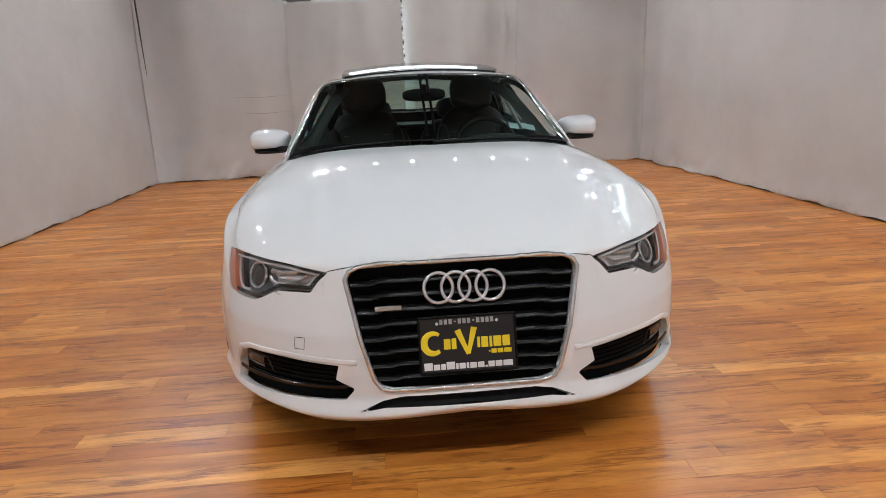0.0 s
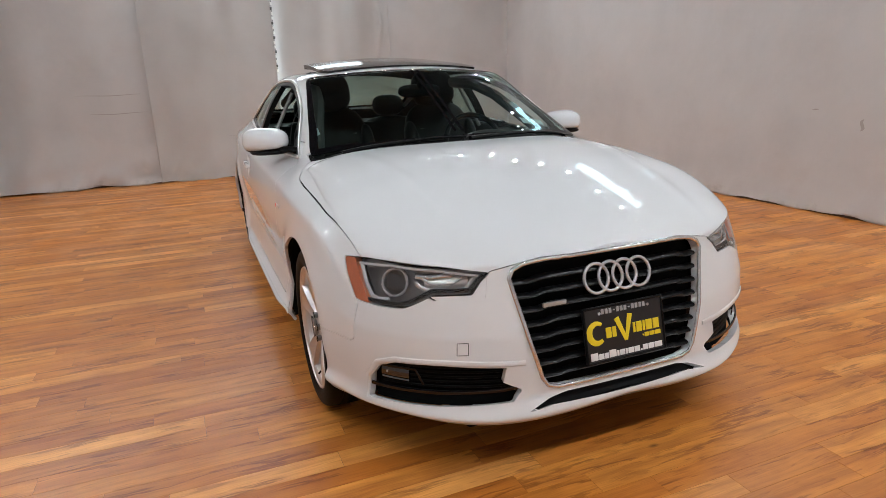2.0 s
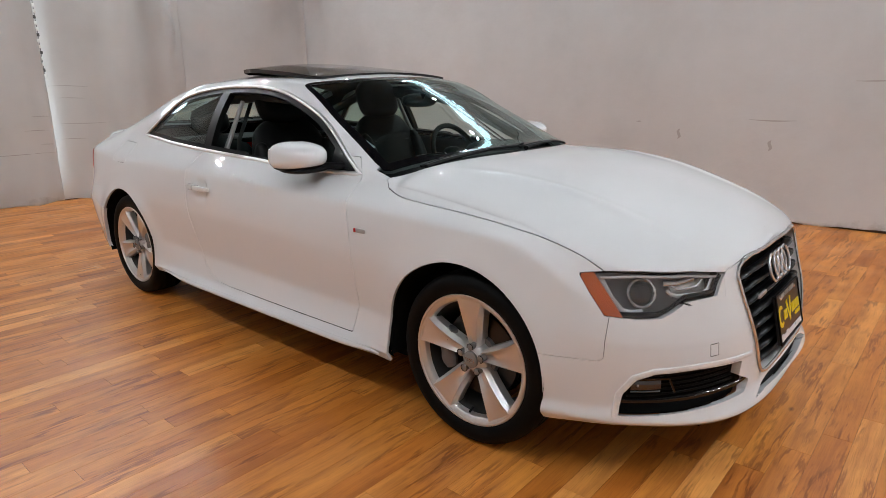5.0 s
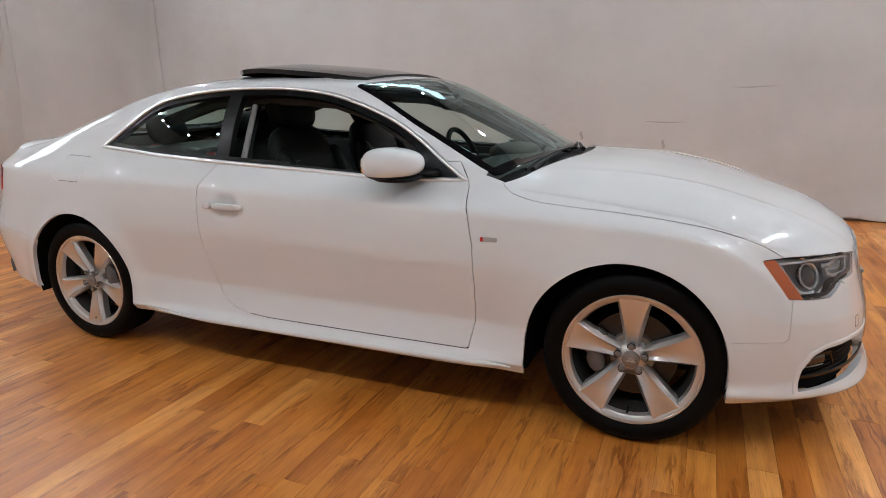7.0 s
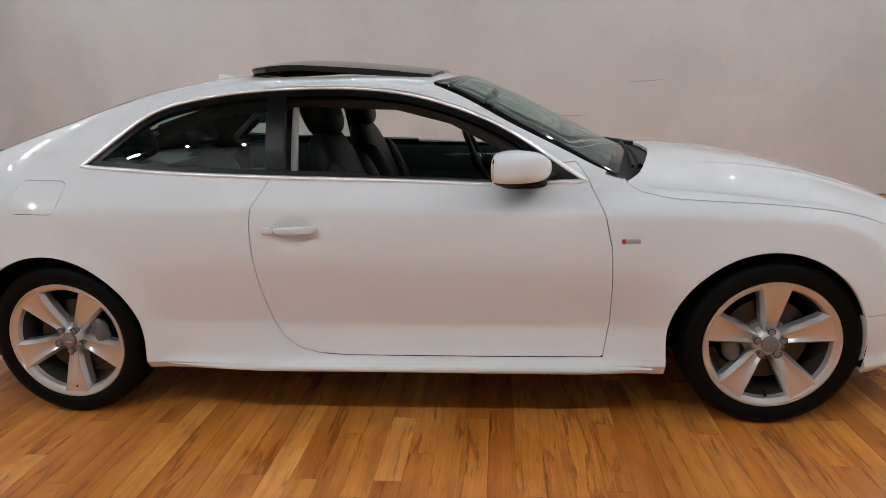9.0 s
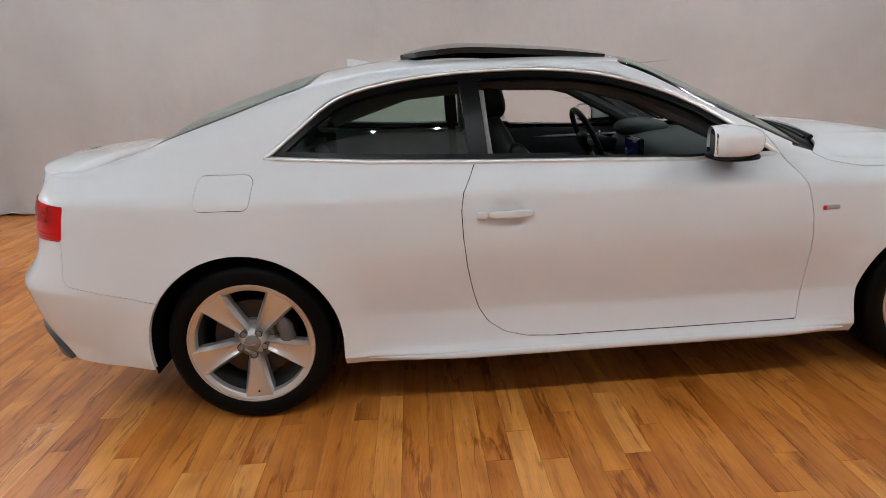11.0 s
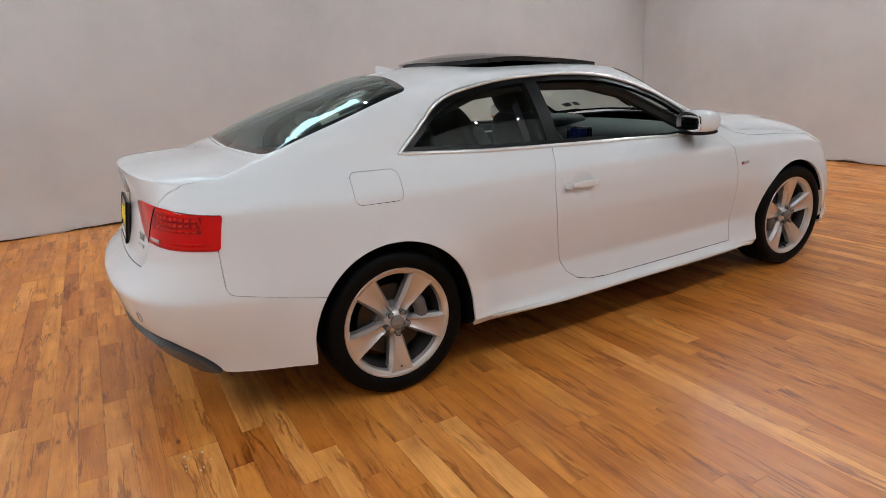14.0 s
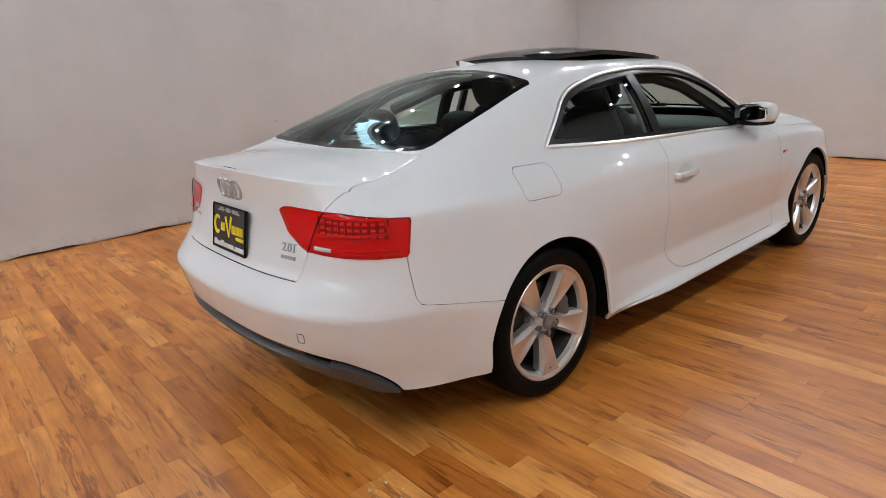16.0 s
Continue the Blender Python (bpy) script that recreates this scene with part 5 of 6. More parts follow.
# silver alloy darkened to carry the shade inside the wheel
BARREL = material("shaded_alloy_barrel", (0.05, 0.049, 0.047), 0.55, 0.6)
HUBCAP = material("grey_hub_cap", (0.24, 0.24, 0.24), 0.4, 0.6)
for sx, y, turn in ((-1, 0.0, 0), (1, 0.0, 0), (-1, 2.751, 36), (1, 2.751, 36)):
    w = wheel(turn)
    w.parent = car
    w.matrix_basis = pose(sx * 0.783, y, 0.3205, 0, 0, 0 if sx > 0 else 180)
    valve = tube([(0.090, 0, -0.207), (0.080, 0, -0.199), (0.070, 0, -0.194)], 0.0045, 8)
    solid("valve", valve, BLACK, w)
    br = new("brake")
    br.parent = car
    br.matrix_basis = w.matrix_basis
    solid("brake_disc", lathe([(0.158, 0.022), (0.160, 0.018), (0.160, 0.0), (0.158, -0.004), (0.085, -0.004), (0.085, 0.022)], 64), STEEL, br, "steel brake disc")
    solid("disc_bell", lathe([(0.0, 0.035), (0.080, 0.035), (0.086, 0.02), (0.086, -0.005), (0.0, -0.005)], 40), HUBCAP, br)
    s = (-1 if sx < 0 else 1) * (1 if y < 1 else -1)
    cal = [(0.050, s * 0.132 * math.cos(a) * 1.0, 0.135 * math.sin(a)) for a in np.linspace(-0.55, 0.65, 9)]
    solid("caliper", tube(cal, [0.020, 0.030, 0.033, 0.030, 0.033, 0.030, 0.033, 0.030, 0.020], 10, False, 0.8, (1, 0, 0)), CALIPER, br, "grey brake caliper")
    solid("brake_shield", lathe([(0.0, -0.03), (0.165, -0.03), (0.165, -0.034), (0.0, -0.034)], 40), SHADOW, br)

# wheel housings and floor pan
for sx in (-1, 1):
    for y, z, r in (ARCH_F, ARCH_R):
        V, F = [], []
        n = 33
        for i in range(n):
            a = math.pi * (i / (n - 1)) * 1.16 - 0.08 * math.pi
            for x in (0.52, 0.70, 0.893):
                V.append((sx * x, y + (r + 0.004) * math.cos(a), z + (r + 0.004) * math.sin(a)))
        for i in range(n - 1):
            for j in range(2):
                q = [i * 3 + j, i * 3 + j + 1, i * 3 + j + 4, i * 3 + j + 3]
                F.append(q if sx < 0 else q[::-1])
        F.append([i * 3 for i in range(n)])
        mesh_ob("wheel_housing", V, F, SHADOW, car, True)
bm = bmesh.new()
box(bm, (-0.83, 0.40, 0.215), (0.83, 2.36, 0.27), 0.02)
box(bm, (-0.70, 0.42, 0.125), (0.70, 2.32, 0.24), 0.03)
box(bm, (-0.52, -0.70, 0.15), (0.52, 0.42, 0.30), 0.02)
box(bm, (-0.52, 2.32, 0.17), (0.52, 3.15, 0.34), 0.02)
box(bm, (-0.52, 3.10, 0.27), (0.52, 3.55, 0.36), 0.02)
part("underbody", bm, SHADOW, car)


# ---------------------------------------------------------------- outside fittings
def place_side(mesh, sx):
    return mesh if sx > 0 else mirrored(mesh)


# side runs: a skin indexed by (y, z)
flank = Skin(HALF, lambda V: V[:, [1, 2]], lambda V: V[:, 0] > 0.55)
for sx in (-1, 1):
    mirror = new("door_mirror")
    mirror.parent = car

    def shape(p):
        back = (p[1] + 1) / 2
        k = 0.70 + 0.30 * min(1, back * 1.8) ** 0.6
        return np.array([p[0] * k + 0.10 * (1 - back) * -1, p[1], p[2] * k * (0.92 + 0.08 * p[0]) + 0.03])
    m = blob((0.882, 0.918, 0.990), (0.114, 0.114, 0.068), 2.8, 36, 28, shape)
    V, F = m
    cut = lambda p: p[:, 2] - (0.956 + 0.06 * (0.88 - p[:, 0]))
    up, low = clip(V, F, cut), clip(V, F, lambda p: -cut(p))
    face_cut = lambda p: 0.992 + 0.32 * (p[:, 0] - 0.882) - p[:, 1]
    up = clip(*up, face_cut)
    low = clip(*low, face_cut)
    solid("mirror_cap", place_side(up, sx), PAINT, mirror, "white painted cap")
    solid("mirror_base", place_side(low, sx), BLACK, mirror, "black lower shell")
    solid("mirror_foot", place_side(blob((0.868, 0.905, 0.938), (0.094, 0.086, 0.015), 2.8, 28, 12), sx), BLACK, mirror, "black underside")
    V2, F2 = blob((0.882, 0.982, 0.992), (0.088, 0.008, 0.048), 3.5, 32, 14)
    V2[:, 1] += 0.32 * (V2[:, 0] - 0.882)
    solid("mirror_glass", place_side((V2, F2), sx), MIRROR, mirror, "mirror glass")
    arm = tube([(0.735, 0.80, 0.945), (0.79, 0.82, 0.950), (0.84, 0.87, 0.950)], [0.032, 0.028, 0.028], 12, False, 0.55)
    solid("mirror_arm", place_side(arm, sx), BLACK, mirror)
    # blade along the foot of the door
    ys = np.linspace(0.43, 2.30, 40)
    run = [(float(flank.at(y, 0.258)[0][0]) + 0.004, y, 0.240 + 0.010 * max(0.0, (y - 1.9) / 0.4) ** 2) for y in ys]
    rad = [0.017 * min(1.0, 0.25 + (y - 0.43) / 0.25, 0.12 + (2.30 - y) / 0.45) for y in ys]
    solid("side_skirt", place_side(tube(run, rad, 12, False, 0.85, (0, 0, 1)), sx), PAINT, car, "white moulded skirt blade")
    h = new("door_handle")
    h.parent = car
    hx = float(flank.at(1.90, 0.785)[0][0])
    solid("grip", place_side(blob((hx + 0.016, 1.738, 0.783), (0.010, 0.084, 0.0150), 4.0, 40, 14, lambda p: np.array([p[0] - 0.9 * abs(p[1]) ** 5, p[1], p[2] * (1 - 0.18 * abs(p[1]) ** 3)])), sx), PAINT, h, "white painted grip")
    solid("lock_cover", place_side(blob((hx + 0.010, 1.844, 0.784), (0.014, 0.0205, 0.0150), 4.0), sx), PAINT, h)
    # small badge on the wing
    bx = float(flank.at(0.525, 0.727)[0][0])
    b0 = blob((bx + 0.001, 0.525, 0.727), (0.003, 0.034, 0.0085), 6.0, 16, 8)
    solid("wing_badge", place_side(b0, sx), BADGE, car, "small silver badge")
    solid("wing_badge_mark", place_side(blob((bx + 0.003, 0.551, 0.727), (0.003, 0.006, 0.0085), 6.0, 12, 6), sx), RED_PRINT, car)

# boot badges: letters of the engine size, plain bars for the other marks
def on_lid(x, z, lift=0.002):
    p, n = lid_skin.at(abs(x), z)
    n = Vector((math.copysign(1, x) * n[0], n[1], n[2]))
    side_v = Vector((0, 0, 1)).cross(n).normalized()
    m = Matrix((side_v, n.cross(side_v), n)).transposed().to_4x4()
    m.translation = Vector((math.copysign(p[0], x), p[1], p[2])) + lift * n
    return m


for x, z, w, hh in ((0.475, 0.818, 0.026, 0.022), (0.442, 0.818, 0.020, 0.022), (0.445, 0.785, 0.080, 0.009), (-0.430, 0.742, 0.080, 0.013)):
    bm = bmesh.new()
    box(bm, (-w / 2, -hh / 2, -0.002), (w / 2, hh / 2, 0.003), 0.0015)
    part("boot_badge", bm, BADGE, car).matrix_basis = on_lid(x, z)
cu = bpy.data.curves.new("engine_badge", "FONT")
cu.body, cu.size, cu.extrude, cu.align_x = "2.0T", 0.045, 0.002, "CENTER"
tmp = bpy.data.objects.new("tmp", cu)
scene.collection.objects.link(tmp)
me = bpy.data.meshes.new_from_object(tmp.evaluated_get(bpy.context.evaluated_depsgraph_get()))
bpy.data.objects.remove(tmp)
me.materials.clear()
me.materials.append(BADGE)
eb = new("engine_badge", me)
eb.parent = car
eb.matrix_basis = on_lid(-0.430, 0.762)

# roof aerial
V, F = [], []
for k, (y, w, hgt) in enumerate(((2.255, 0.004, 0.003), (2.28, 0.014, 0.011), (2.32, 0.018, 0.024), (2.355, 0.014, 0.037), (2.37, 0.005, 0.038))):
    z = float(MID(y)) - 0.003
    V += [(-w, y, z), (-w * 0.6, y, z + hgt * 0.5), (0, y, z + hgt), (w * 0.6, y, z + hgt * 0.5), (w, y, z)]
for k in range(4):
    for j in range(4):
        F.append([k * 5 + j, k * 5 + j + 1, k * 5 + j + 6, k * 5 + j + 5])
F.append([20, 21, 22, 23, 24])
solid("roof_aerial", (np.array(V), F), PAINT, car)

# wipers
glass_skin = Skin(FULL, lambda V: V[:, [0, 1]], lambda V: (V[:, 2] > 0.85) & (V[:, 1] > 0.2) & (V[:, 1] < 1.3))
for a, b in (((-0.60, 0.47), (0.04, 0.400)), ((-0.02, 0.385), (0.60, 0.50))):
    P = [glass_skin.at(a[0] + (b[0] - a[0]) * k, a[1] + (b[1] - a[1]) * k, 0.004)[0] for k in np.linspace(0, 1, 16)]
    wp = new("wiper")
    wp.parent = car
    solid("blade", tube(P, 0.006, 6), BLACK, wp)
    Q = [glass_skin.at(a[0] + (b[0] - a[0]) * k, a[1] + (b[1] - a[1]) * k - 0.03 * (1 - k), 0.004)[0] for k in np.linspace(0.0, 0.6, 8)]
    solid("arm", tube(Q, [0.012 - 0.001 * i for i in range(8)], 6), BLACK, wp)
# stickers inside the screen
for x, y, w, d in ((0.52, 0.615, 0.07, 0.05), (0.44, 0.60, 0.05, 0.05)):
    P = [glass_skin.at(x + sx * w / 2, y + sy * d / 2, -0.004)[0] for sx, sy in ((-1, -1), (1, -1), (1, 1), (-1, 1))]
    mesh_ob("screen_sticker", P, [[0, 1, 2, 3]], STICKER, car)
P = [glass_skin.at(-0.655 + sx * 0.010, 0.72 + sy * 0.03, -0.004)[0] for sx, sy in ((-1, -1), (1, -1), (1, 1), (-1, 1))]
mesh_ob("screen_sticker", P, [[0, 1, 2, 3]], STICKER, car)

# ---------------------------------------------------------------- cabin
def seat(x, y):
    st = new("front_seat")
    st.parent = car
    solid("cushion", blob((x, y - 0.18, 0.46), (0.25, 0.28, 0.10), 3.4), LEATHER, st)
    for e in (-1, 1):
        solid("cushion_bolster", blob((x + e * 0.225, y - 0.18, 0.50), (0.055, 0.27, 0.075), 2.6), LEATHER, st)
    lean = pose(x, y + 0.10, 0.50, -20, 0, 0)
    solid("backrest", moved(blob((0, 0.0, 0.30), (0.245, 0.070, 0.35), 3.2, 28, 20), lean), LEATHER, st)
    for e in (-1, 1):
        solid("back_bolster", moved(blob((e * 0.215, -0.045, 0.25), (0.050, 0.065, 0.26), 2.6, 20, 16), lean), LEATHER, st)
    solid("headrest", moved(blob((0, -0.03, 0.735), (0.150, 0.070, 0.130), 2.9, 28, 18), lean), LEATHER, st)
    for e in (-1, 1):
        solid("headrest_post", moved(tube([(e * 0.06, -0.005, 0.56), (e * 0.06, -0.005, 0.68)], 0.006, 8), lean), CHROME, st)
    for k in range(4):
        z = 0.12 + 0.11 * k
        solid("stitch_seam", moved(tube([(-0.15, -0.062, z), (0.15, -0.062, z)], 0.004, 6), lean), LEATHER_SEAM, st)
    return st


seat(-0.37, 1.44)
seat(0.37, 1.44)
bench = new("rear_bench")
bench.parent = car
for sx in (-1, 1):
    solid("cushion", blob((sx * 0.32, 2.25, 0.50), (0.28, 0.24, 0.10), 3.0), LEATHER, bench)
    solid("backrest", moved(blob((0, 0, 0.24), (0.28, 0.07, 0.29), 3.0), pose(sx * 0.32, 2.46, 0.50, -24, 0, 0)), LEATHER, bench)
    solid("headrest", moved(blob((0, 0, 0), (0.13, 0.05, 0.085), 2.8), pose(sx * 0.32, 2.66, 1.075, -20, 0, 0)), LEATHER, bench)
bm = bmesh.new()
box(bm, (-0.66, 2.60, 0.92), (0.66, 3.12, 0.955), 0.012)
part("rear_shelf", bm, BLACK, car)
dash = blob((0, 0.66, 0.80), (0.74, 0.30, 0.135), 3.2, 40, 20)
solid("dashboard", dash, DASH, car, "dark soft-touch dashboard")
solid("instrument_hood", blob((0.37, 0.80, 0.93), (0.19, 0.13, 0.05), 2.6), DASH, car)
bm = bmesh.new()
box(bm, (-0.11, 0.95, 0.80), (0.11, 0.975, 0.925), 0.008)
part("screen_surround", bm, BLACK_GLOSS, car)
bm = bmesh.new()
box(bm, (-0.085, 0.973, 0.83), (0.085, 0.979, 0.915), 0.003)
part("display", bm, SCREEN, car, "dark blue display")
for sx in (-1, 1):
    V, F = moved(lathe([(0.030, 0.004), (0.036, 0.006), (0.040, 0.0), (0.030, -0.004)], 24), pose(sx * 0.62, 0.955, 0.86, 0, 0, 90))
    solid("air_vent", (V, F), CHROME, car)
bm = bmesh.new()
box(bm, (-0.12, 0.90, 0.40), (0.12, 1.95, 0.62), 0.03)
part("centre_console", bm, BLACK, car)
bm = bmesh.new()
box(bm, (-0.72, 0.968, 0.775), (0.72, 0.975, 0.790), 0.003)
part("dash_trim", bm, CHROME, car)
wheel_m = pose(0.37, 1.10, 0.885, 65, 0, 0)
sw = new("steering_wheel")
sw.parent = car
circle = [(0.182 * math.cos(a), 0.178 * math.sin(a), 0) for a in np.linspace(0, 2 * math.pi, 48, endpoint=False)]
solid("wheel_rim", moved(tube(circle, 0.0155, 10, True), wheel_m), LEATHER, sw)
solid("airbag_cover", moved(blob((0, -0.01, -0.02), (0.075, 0.062, 0.03), 2.8), wheel_m), BLACK, sw)
for a in (0, 180, 270):
    p = (0.17 * math.cos(radians(a)), 0.17 * math.sin(radians(a)), 0)
    solid("wheel_spoke", moved(tube([(0, -0.01, -0.02), p], [0.03, 0.016], 8, False, 0.5), wheel_m), SILVER, sw)
solid("steering_column", tube([(0.37, 0.80, 0.80), (0.37, 1.08, 0.875)], 0.04, 12), BLACK, car)
for sx in (-1, 1):
    V, F = [], []
    ys = np.linspace(0.66, 2.55, 30)
    for y in ys:
        z1 = float(np.interp(y, [0.65, 1.85, 2.6], [0.905, 0.945, 0.985]))
        x1 = flank.at(y, z1 - 0.02)[0][0] - 0.05
        V += [(x1 - 0.00, y, z1), (x1 - 0.035, y, z1 - 0.004), (x1 - 0.055, y, z1 - 0.03), (x1 - 0.05, y, z1 - 0.16), (x1 - 0.085, y, z1 - 0.20), (x1 - 0.085, y, z1 - 0.25), (x1 - 0.04, y, z1 - 0.30), (x1 - 0.04, y, 0.3)]
    for i in range(len(ys) - 1):
        for j in range(7):
            F.append([i * 8 + j, i * 8 + j + 1, i * 8 + j + 9, i * 8 + j + 8])
    solid("door_card", place_side((np.array(V), F), sx), DASH, car, "dark door trim")
    tr = [(flank.at(y, 0.90)[0][0] - 0.108, y, 0.872) for y in np.linspace(0.75, 1.8, 12)]
    solid("door_card_trim", place_side(tube(tr, 0.007, 6), sx), SILVER, car)
    # belts by the posts
    bl = tube([(0.50, 1.86, 1.20), (0.60, 1.85, 1.0), (0.66, 1.84, 0.7)], 0.022, 6, False, 0.1, (1, 0, 0))
    solid("seat_belt", place_side(bl, sx), BLACK, car)
    # lining of the posts beside the screen
    pst = [(0.655, 0.72, 0.925), (0.605, 0.94, 1.04), (0.545, 1.17, 1.16), (0.51, 1.40, 1.222), (0.495, 1.75, 1.24), (0.51, 2.1, 1.22), (0.55, 2.4, 1.13)]
    solid("roof_lining_rail", place_side(tube(pst, 0.032, 8), sx), HEADLINER, car)
    solid("post_lining", place_side(tube([(0.585, 1.800, 1.21), (0.655, 1.795, 1.08), (0.735, 1.785, 0.93)], [0.014, 0.015, 0.016], 8, False, 0.8, (1, 0, 0)), sx), POST_GREY, car, "pale grey post lining")
rear_view = new("rear_view_mirror")
rear_view.parent = car
solid("mirror_shell", moved(blob((0, 0, 0), (0.125, 0.022, 0.036), 3.0), pose(0, 1.03, 1.203, 10, 0, 0)), BLACK, rear_view)
solid("mirror_stem", tube([(0, 0.995, 1.252), (0, 1.005, 1.240), (0, 1.025, 1.212)], 0.018, 8), BLACK, rear_view)
solid("mirror_face", moved(blob((0, 0.021, 0), (0.117, 0.003, 0.030), 3.0), pose(0, 1.03, 1.203, 10, 0, 0)), MIRROR, rear_view)


# ---------------------------------------------------------------- floor strips
def laminate(name, per_island):
    m = material(name, (0.45, 0.21, 0.07), 0.34)
    t = m.node_tree
    g = t.nodes.new("ShaderNodeNewGeometry")
    rnd = g.outputs["Random Per Island"] if per_island else t.nodes.new("ShaderNodeObjectInfo").outputs["Random"]
    shift = t.nodes.new("ShaderNodeVectorMath")
    shift.operation = "MULTIPLY_ADD"
    comb = t.nodes.new("ShaderNodeCombineXYZ")
    for k in range(3):
        wire(m, rnd, comb.inputs[k])
    wire(m, comb.outputs[0], shift.inputs[0])
    shift.inputs[1].default_value = (37.0, 53.0, 11.0)
    wire(m, g.outputs["Position"], shift.inputs[2])
    # the grain wanders sideways along the strip
    sway = t.nodes.new("ShaderNodeMapping")
    sway.inputs["Scale"].default_value = (2.2, 5.0, 1.0)
    wire(m, shift.outputs[0], sway.inputs[0])
    bend = node(m, "ShaderNodeTexNoise", Scale=1.0, Detail=3.0)
    wire(m, sway.outputs[0], bend.inputs["Vector"])
    warp = t.nodes.new("ShaderNodeVectorMath")
    warp.operation = "MULTIPLY_ADD"
    wire(m, bend.outputs["Color"], warp.inputs[0])
    warp.inputs[1].default_value = (0.0, 0.05, 0.0)
    wire(m, shift.outputs[0], warp.inputs[2])

    def grain_noise(scale, detail, rough):
        mp = t.nodes.new("ShaderNodeMapping")
        mp.inputs["Scale"].default_value = (*scale, 1.0)
        wire(m, warp.outputs[0], mp.inputs[0])
        return noise_tex(m, mp.outputs[0], 1.0, detail, rough)

    def times(a, b, factor=1.0):
        mul = t.nodes.new("ShaderNodeMix")
        mul.data_type, mul.blend_type = "RGBA", "MULTIPLY"
        mul.inputs["Factor"].default_value = factor
        wire(m, a, mul.inputs["A"])
        wire(m, b, mul.inputs["B"])
        return mul.outputs["Result"]

    broad = grain_noise((0.9, 13.0), 6.0, 0.66)
    vein = grain_noise((1.1, 10.0), 6.0, 0.62)
    fleck = grain_noise((11.0, 75.0), 2.0, 0.5)
    cloud = grain_noise((3.2, 5.0), 3.0, 0.6)
    patchy = grain_noise((3.0, 12.0), 2.0, 0.5)
    pores = grain_noise((7.0, 330.0), 3.0, 0.6)
    tone = ramp(m, rnd, [(0.0, (0.46, 0.140, 0.020)), (0.22, (0.60, 0.215, 0.038)), (0.45, (0.68, 0.268, 0.055)), (0.7, (0.55, 0.180, 0.028)), (0.85, (0.66, 0.250, 0.046)), (1.0, (0.80, 0.360, 0.098))])
    streak = ramp(m, broad, [(0.30, (0.66, 0.54, 0.44)), (0.42, (0.88, 0.82, 0.76)), (0.50, (1.00, 0.99, 0.97)), (0.60, (1.10, 1.13, 1.13)), (0.70, (1.22, 1.36, 1.50))])
    colour = times(tone, streak)
    colour = times(colour, ramp(m, cloud, [(0.32, (0.84, 0.78, 0.72)), (0.52, (1.0, 1.0, 1.0)), (0.70, (1.12, 1.16, 1.20))]))
    colour = times(colour, ramp(m, fleck, [(0.66, (1, 1, 1)), (0.74, (0.72, 0.61, 0.52))]), 0.8)
    # thin dark veins, broken up along their length
    line = ramp(m, vein, [(0.466, (1, 1, 1)), (0.492, (0.50, 0.38, 0.29)), (0.506, (0.50, 0.38, 0.29)), (0.540, (1, 1, 1))])
    gate_ = ramp(m, patchy, [(0.48, (0, 0, 0)), (0.58, (0.9, 0.9, 0.9))])
    veins = t.nodes.new("ShaderNodeMix")
    veins.data_type = "RGBA"
    wire(m, gate_, veins.inputs["Factor"])
    veins.inputs["A"].default_value = (1, 1, 1, 1)
    wire(m, line, veins.inputs["B"])
    colour = times(colour, veins.outputs["Result"])
    colour = times(colour, ramp(m, pores, [(0.32, (0.70, 0.62, 0.56)), (0.48, (1, 1, 1))]), 0.6)
    # knots
    vor = node(m, "ShaderNodeTexVoronoi", Scale=2.2)
    kmap = t.nodes.new("ShaderNodeMapping")
    kmap.inputs["Scale"].default_value = (1.0, 2.2, 1.0)
    wire(m, shift.outputs[0], kmap.inputs[0])
    wire(m, kmap.outputs[0], vor.inputs["Vector"])
    knot = ramp(m, vor.outputs["Distance"], [(0.015, (0.22, 0.13, 0.09)), (0.06, (1, 1, 1))])
    wire(m, times(colour, knot, 0.8), shader(m).inputs["Base Color"])
    rough = node(m, "ShaderNodeMapRange", From_Min=0.3, From_Max=0.7, To_Min=0.28, To_Max=0.42)
    wire(m, noise_tex(m, g.outputs["Position"], 2.5, 5.0), rough.inputs["Value"])
    wire(m, rough.outputs[0], shader(m).inputs["Roughness"])
    bumped(m, pores, 0.06, 0.002)
    return m


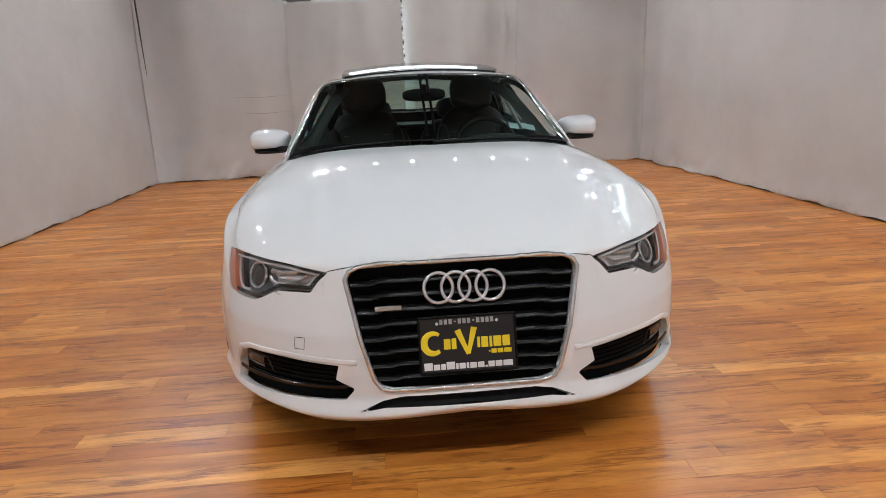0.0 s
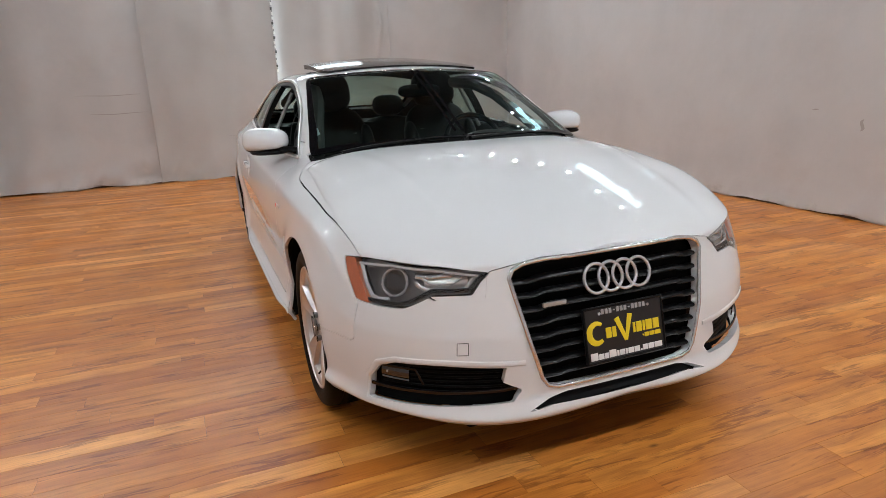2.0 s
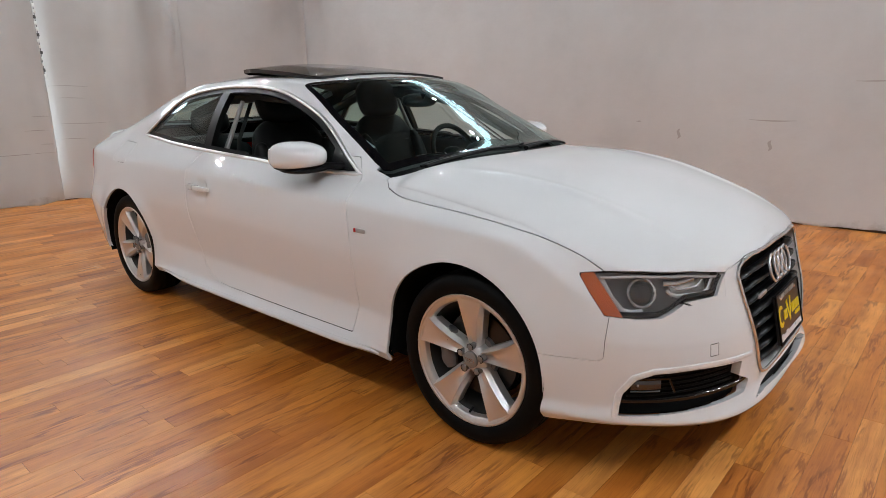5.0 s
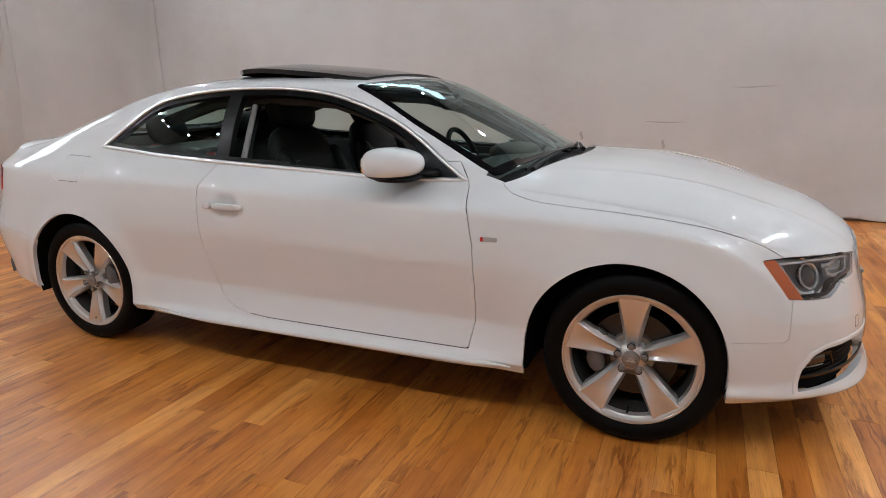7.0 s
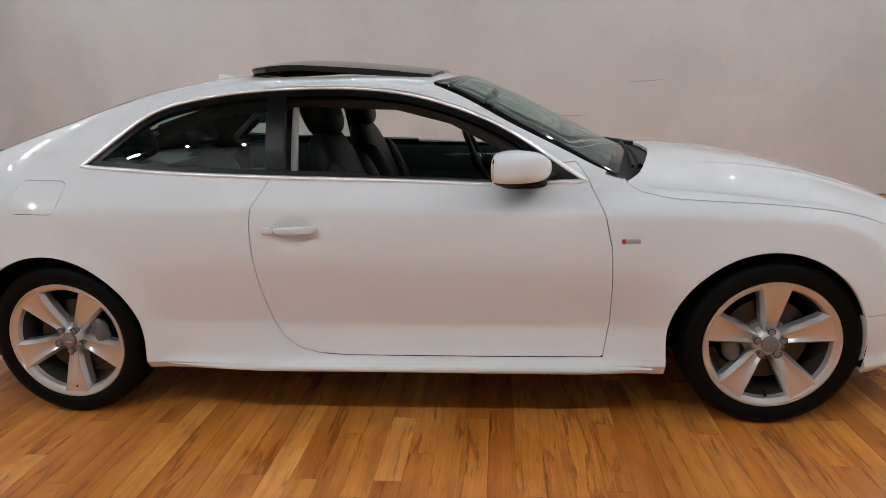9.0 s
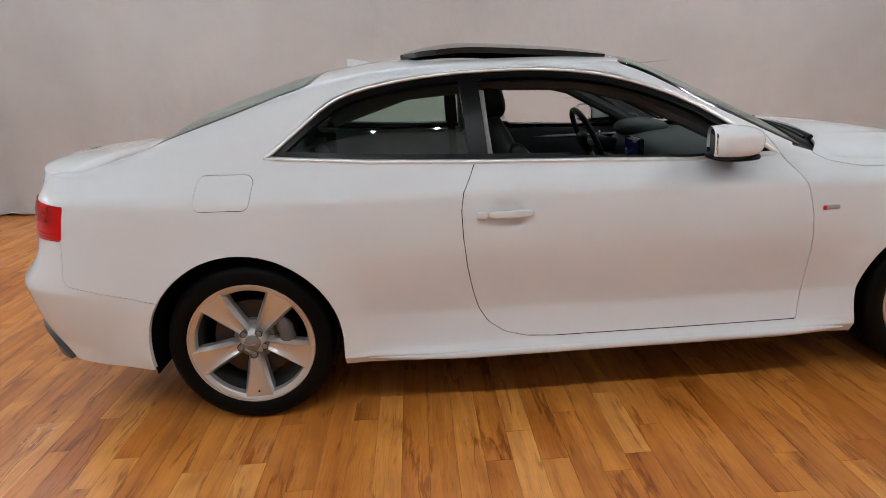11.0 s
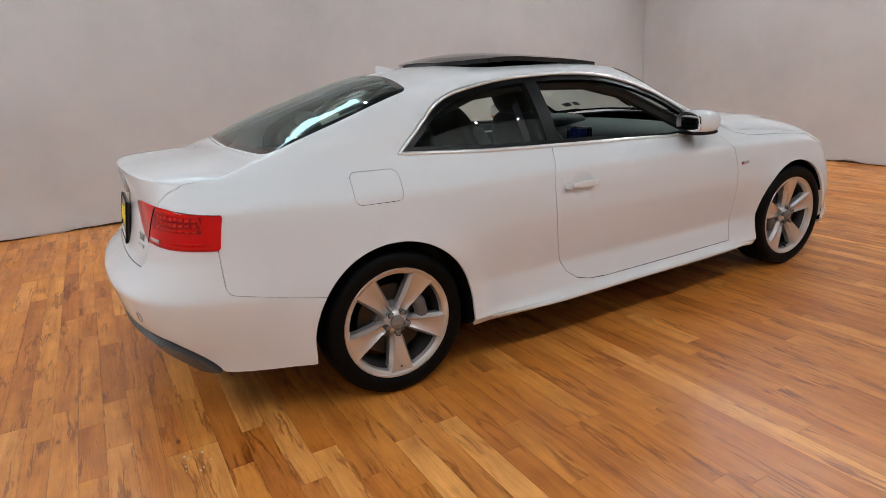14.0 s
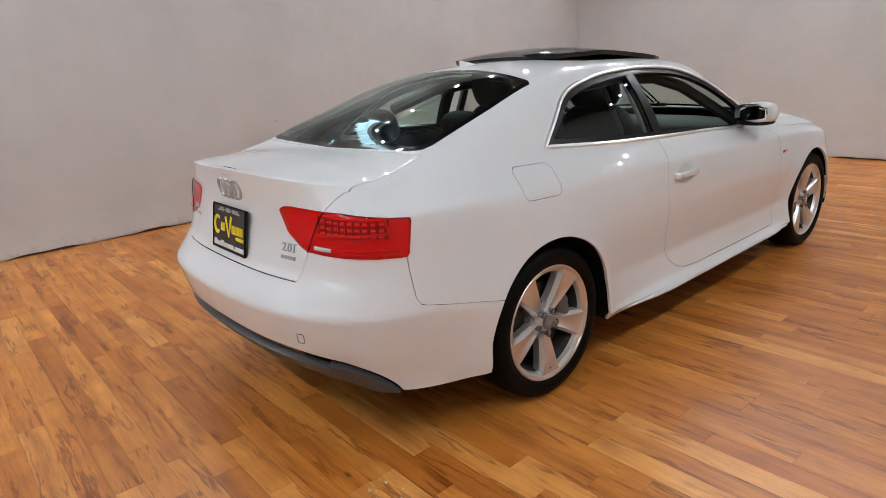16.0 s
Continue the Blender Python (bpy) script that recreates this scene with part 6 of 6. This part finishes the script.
SCUFF = (-0.90, 3.62)
STRIP = laminate("oak_laminate_strip", False)
STRIPS = laminate("oak_laminate_field", True)
rng = random.Random(7)
WIDE = 0.096
strips = []
y = Y0 - 0.02
while y < Y1:
    x = X0 - rng.random() * 0.6
    while x < X1:
        length = rng.choice((0.41, 0.55, 0.72, 0.90, 1.10, 1.25, 1.45))
        a, b = max(x, X0), min(x + length, X1)
        if b - a > 0.03:
            strips.append((a, b, max(y, Y0), min(y + WIDE, Y1)))
        x += length
    y += WIDE


def strip_mesh(a, b, c2, d):
    e, s = 0.0003, 0.0008
    V = [(a + e, c2 + e, -s), (b - e, c2 + e, -s), (b - e, d - e, -s), (a + e, d - e, -s), (a + s, c2 + s, 0), (b - s, c2 + s, 0), (b - s, d - s, 0), (a + s, d - s, 0)]
    return V, [[4, 5, 6, 7], [0, 1, 5, 4], [1, 2, 6, 5], [2, 3, 7, 6], [3, 0, 4, 7]]


# the strips along the walked side are single pieces, the rest one field
near = sorted(strips, key=lambda s: math.hypot((s[0] + s[1]) / 2 + 1.75, 0.55 * ((s[2] + s[3]) / 2 - 0.9)))[:290]
chosen = set(near)
shared = {}
for a, b, c2, d in near:
    key = (round(b - a, 3), round(d - c2, 3))
    if key not in shared:
        V, F = strip_mesh(0, b - a, 0, d - c2)
        me = bpy.data.meshes.new("strip")
        me.from_pydata(V, [], F)
        me.materials.append(STRIP)
        shared[key] = me
    ob = new("strip", shared[key])
    ob.parent = floor
    ob.location = (a, c2, 0)
V, F = [], []
for s in strips:
    if s not in chosen:
        v, f = strip_mesh(*s)
        F += [[i + len(V) for i in face] for face in f]
        V += v
tagged(mesh_ob("strip_field", V, F, STRIPS, floor), "oak laminate strips", kind="stuff")

# a worn, pale scuff on the boards
PALE_SCUFF = material("pale_scuff", (0.62, 0.52, 0.42), 0.5)
for k in range(14):
    x, y = SCUFF[0] + rng.uniform(-0.07, 0.07), SCUFF[1] + rng.uniform(-0.05, 0.05)
    r, w = rng.uniform(0.004, 0.013), rng.uniform(0.3, 1.0)
    a0 = rng.random() * 3
    V = [(x + r * (0.7 + 0.3 * math.sin(3 * a + k)) * math.cos(a + a0), y + w * r * (0.7 + 0.3 * math.cos(2 * a + k)) * math.sin(a + a0), 0.0012) for a in np.linspace(0, 2 * math.pi, 9, endpoint=False)]
    mesh_ob("scuff", V, [list(range(9))], PALE_SCUFF, floor)
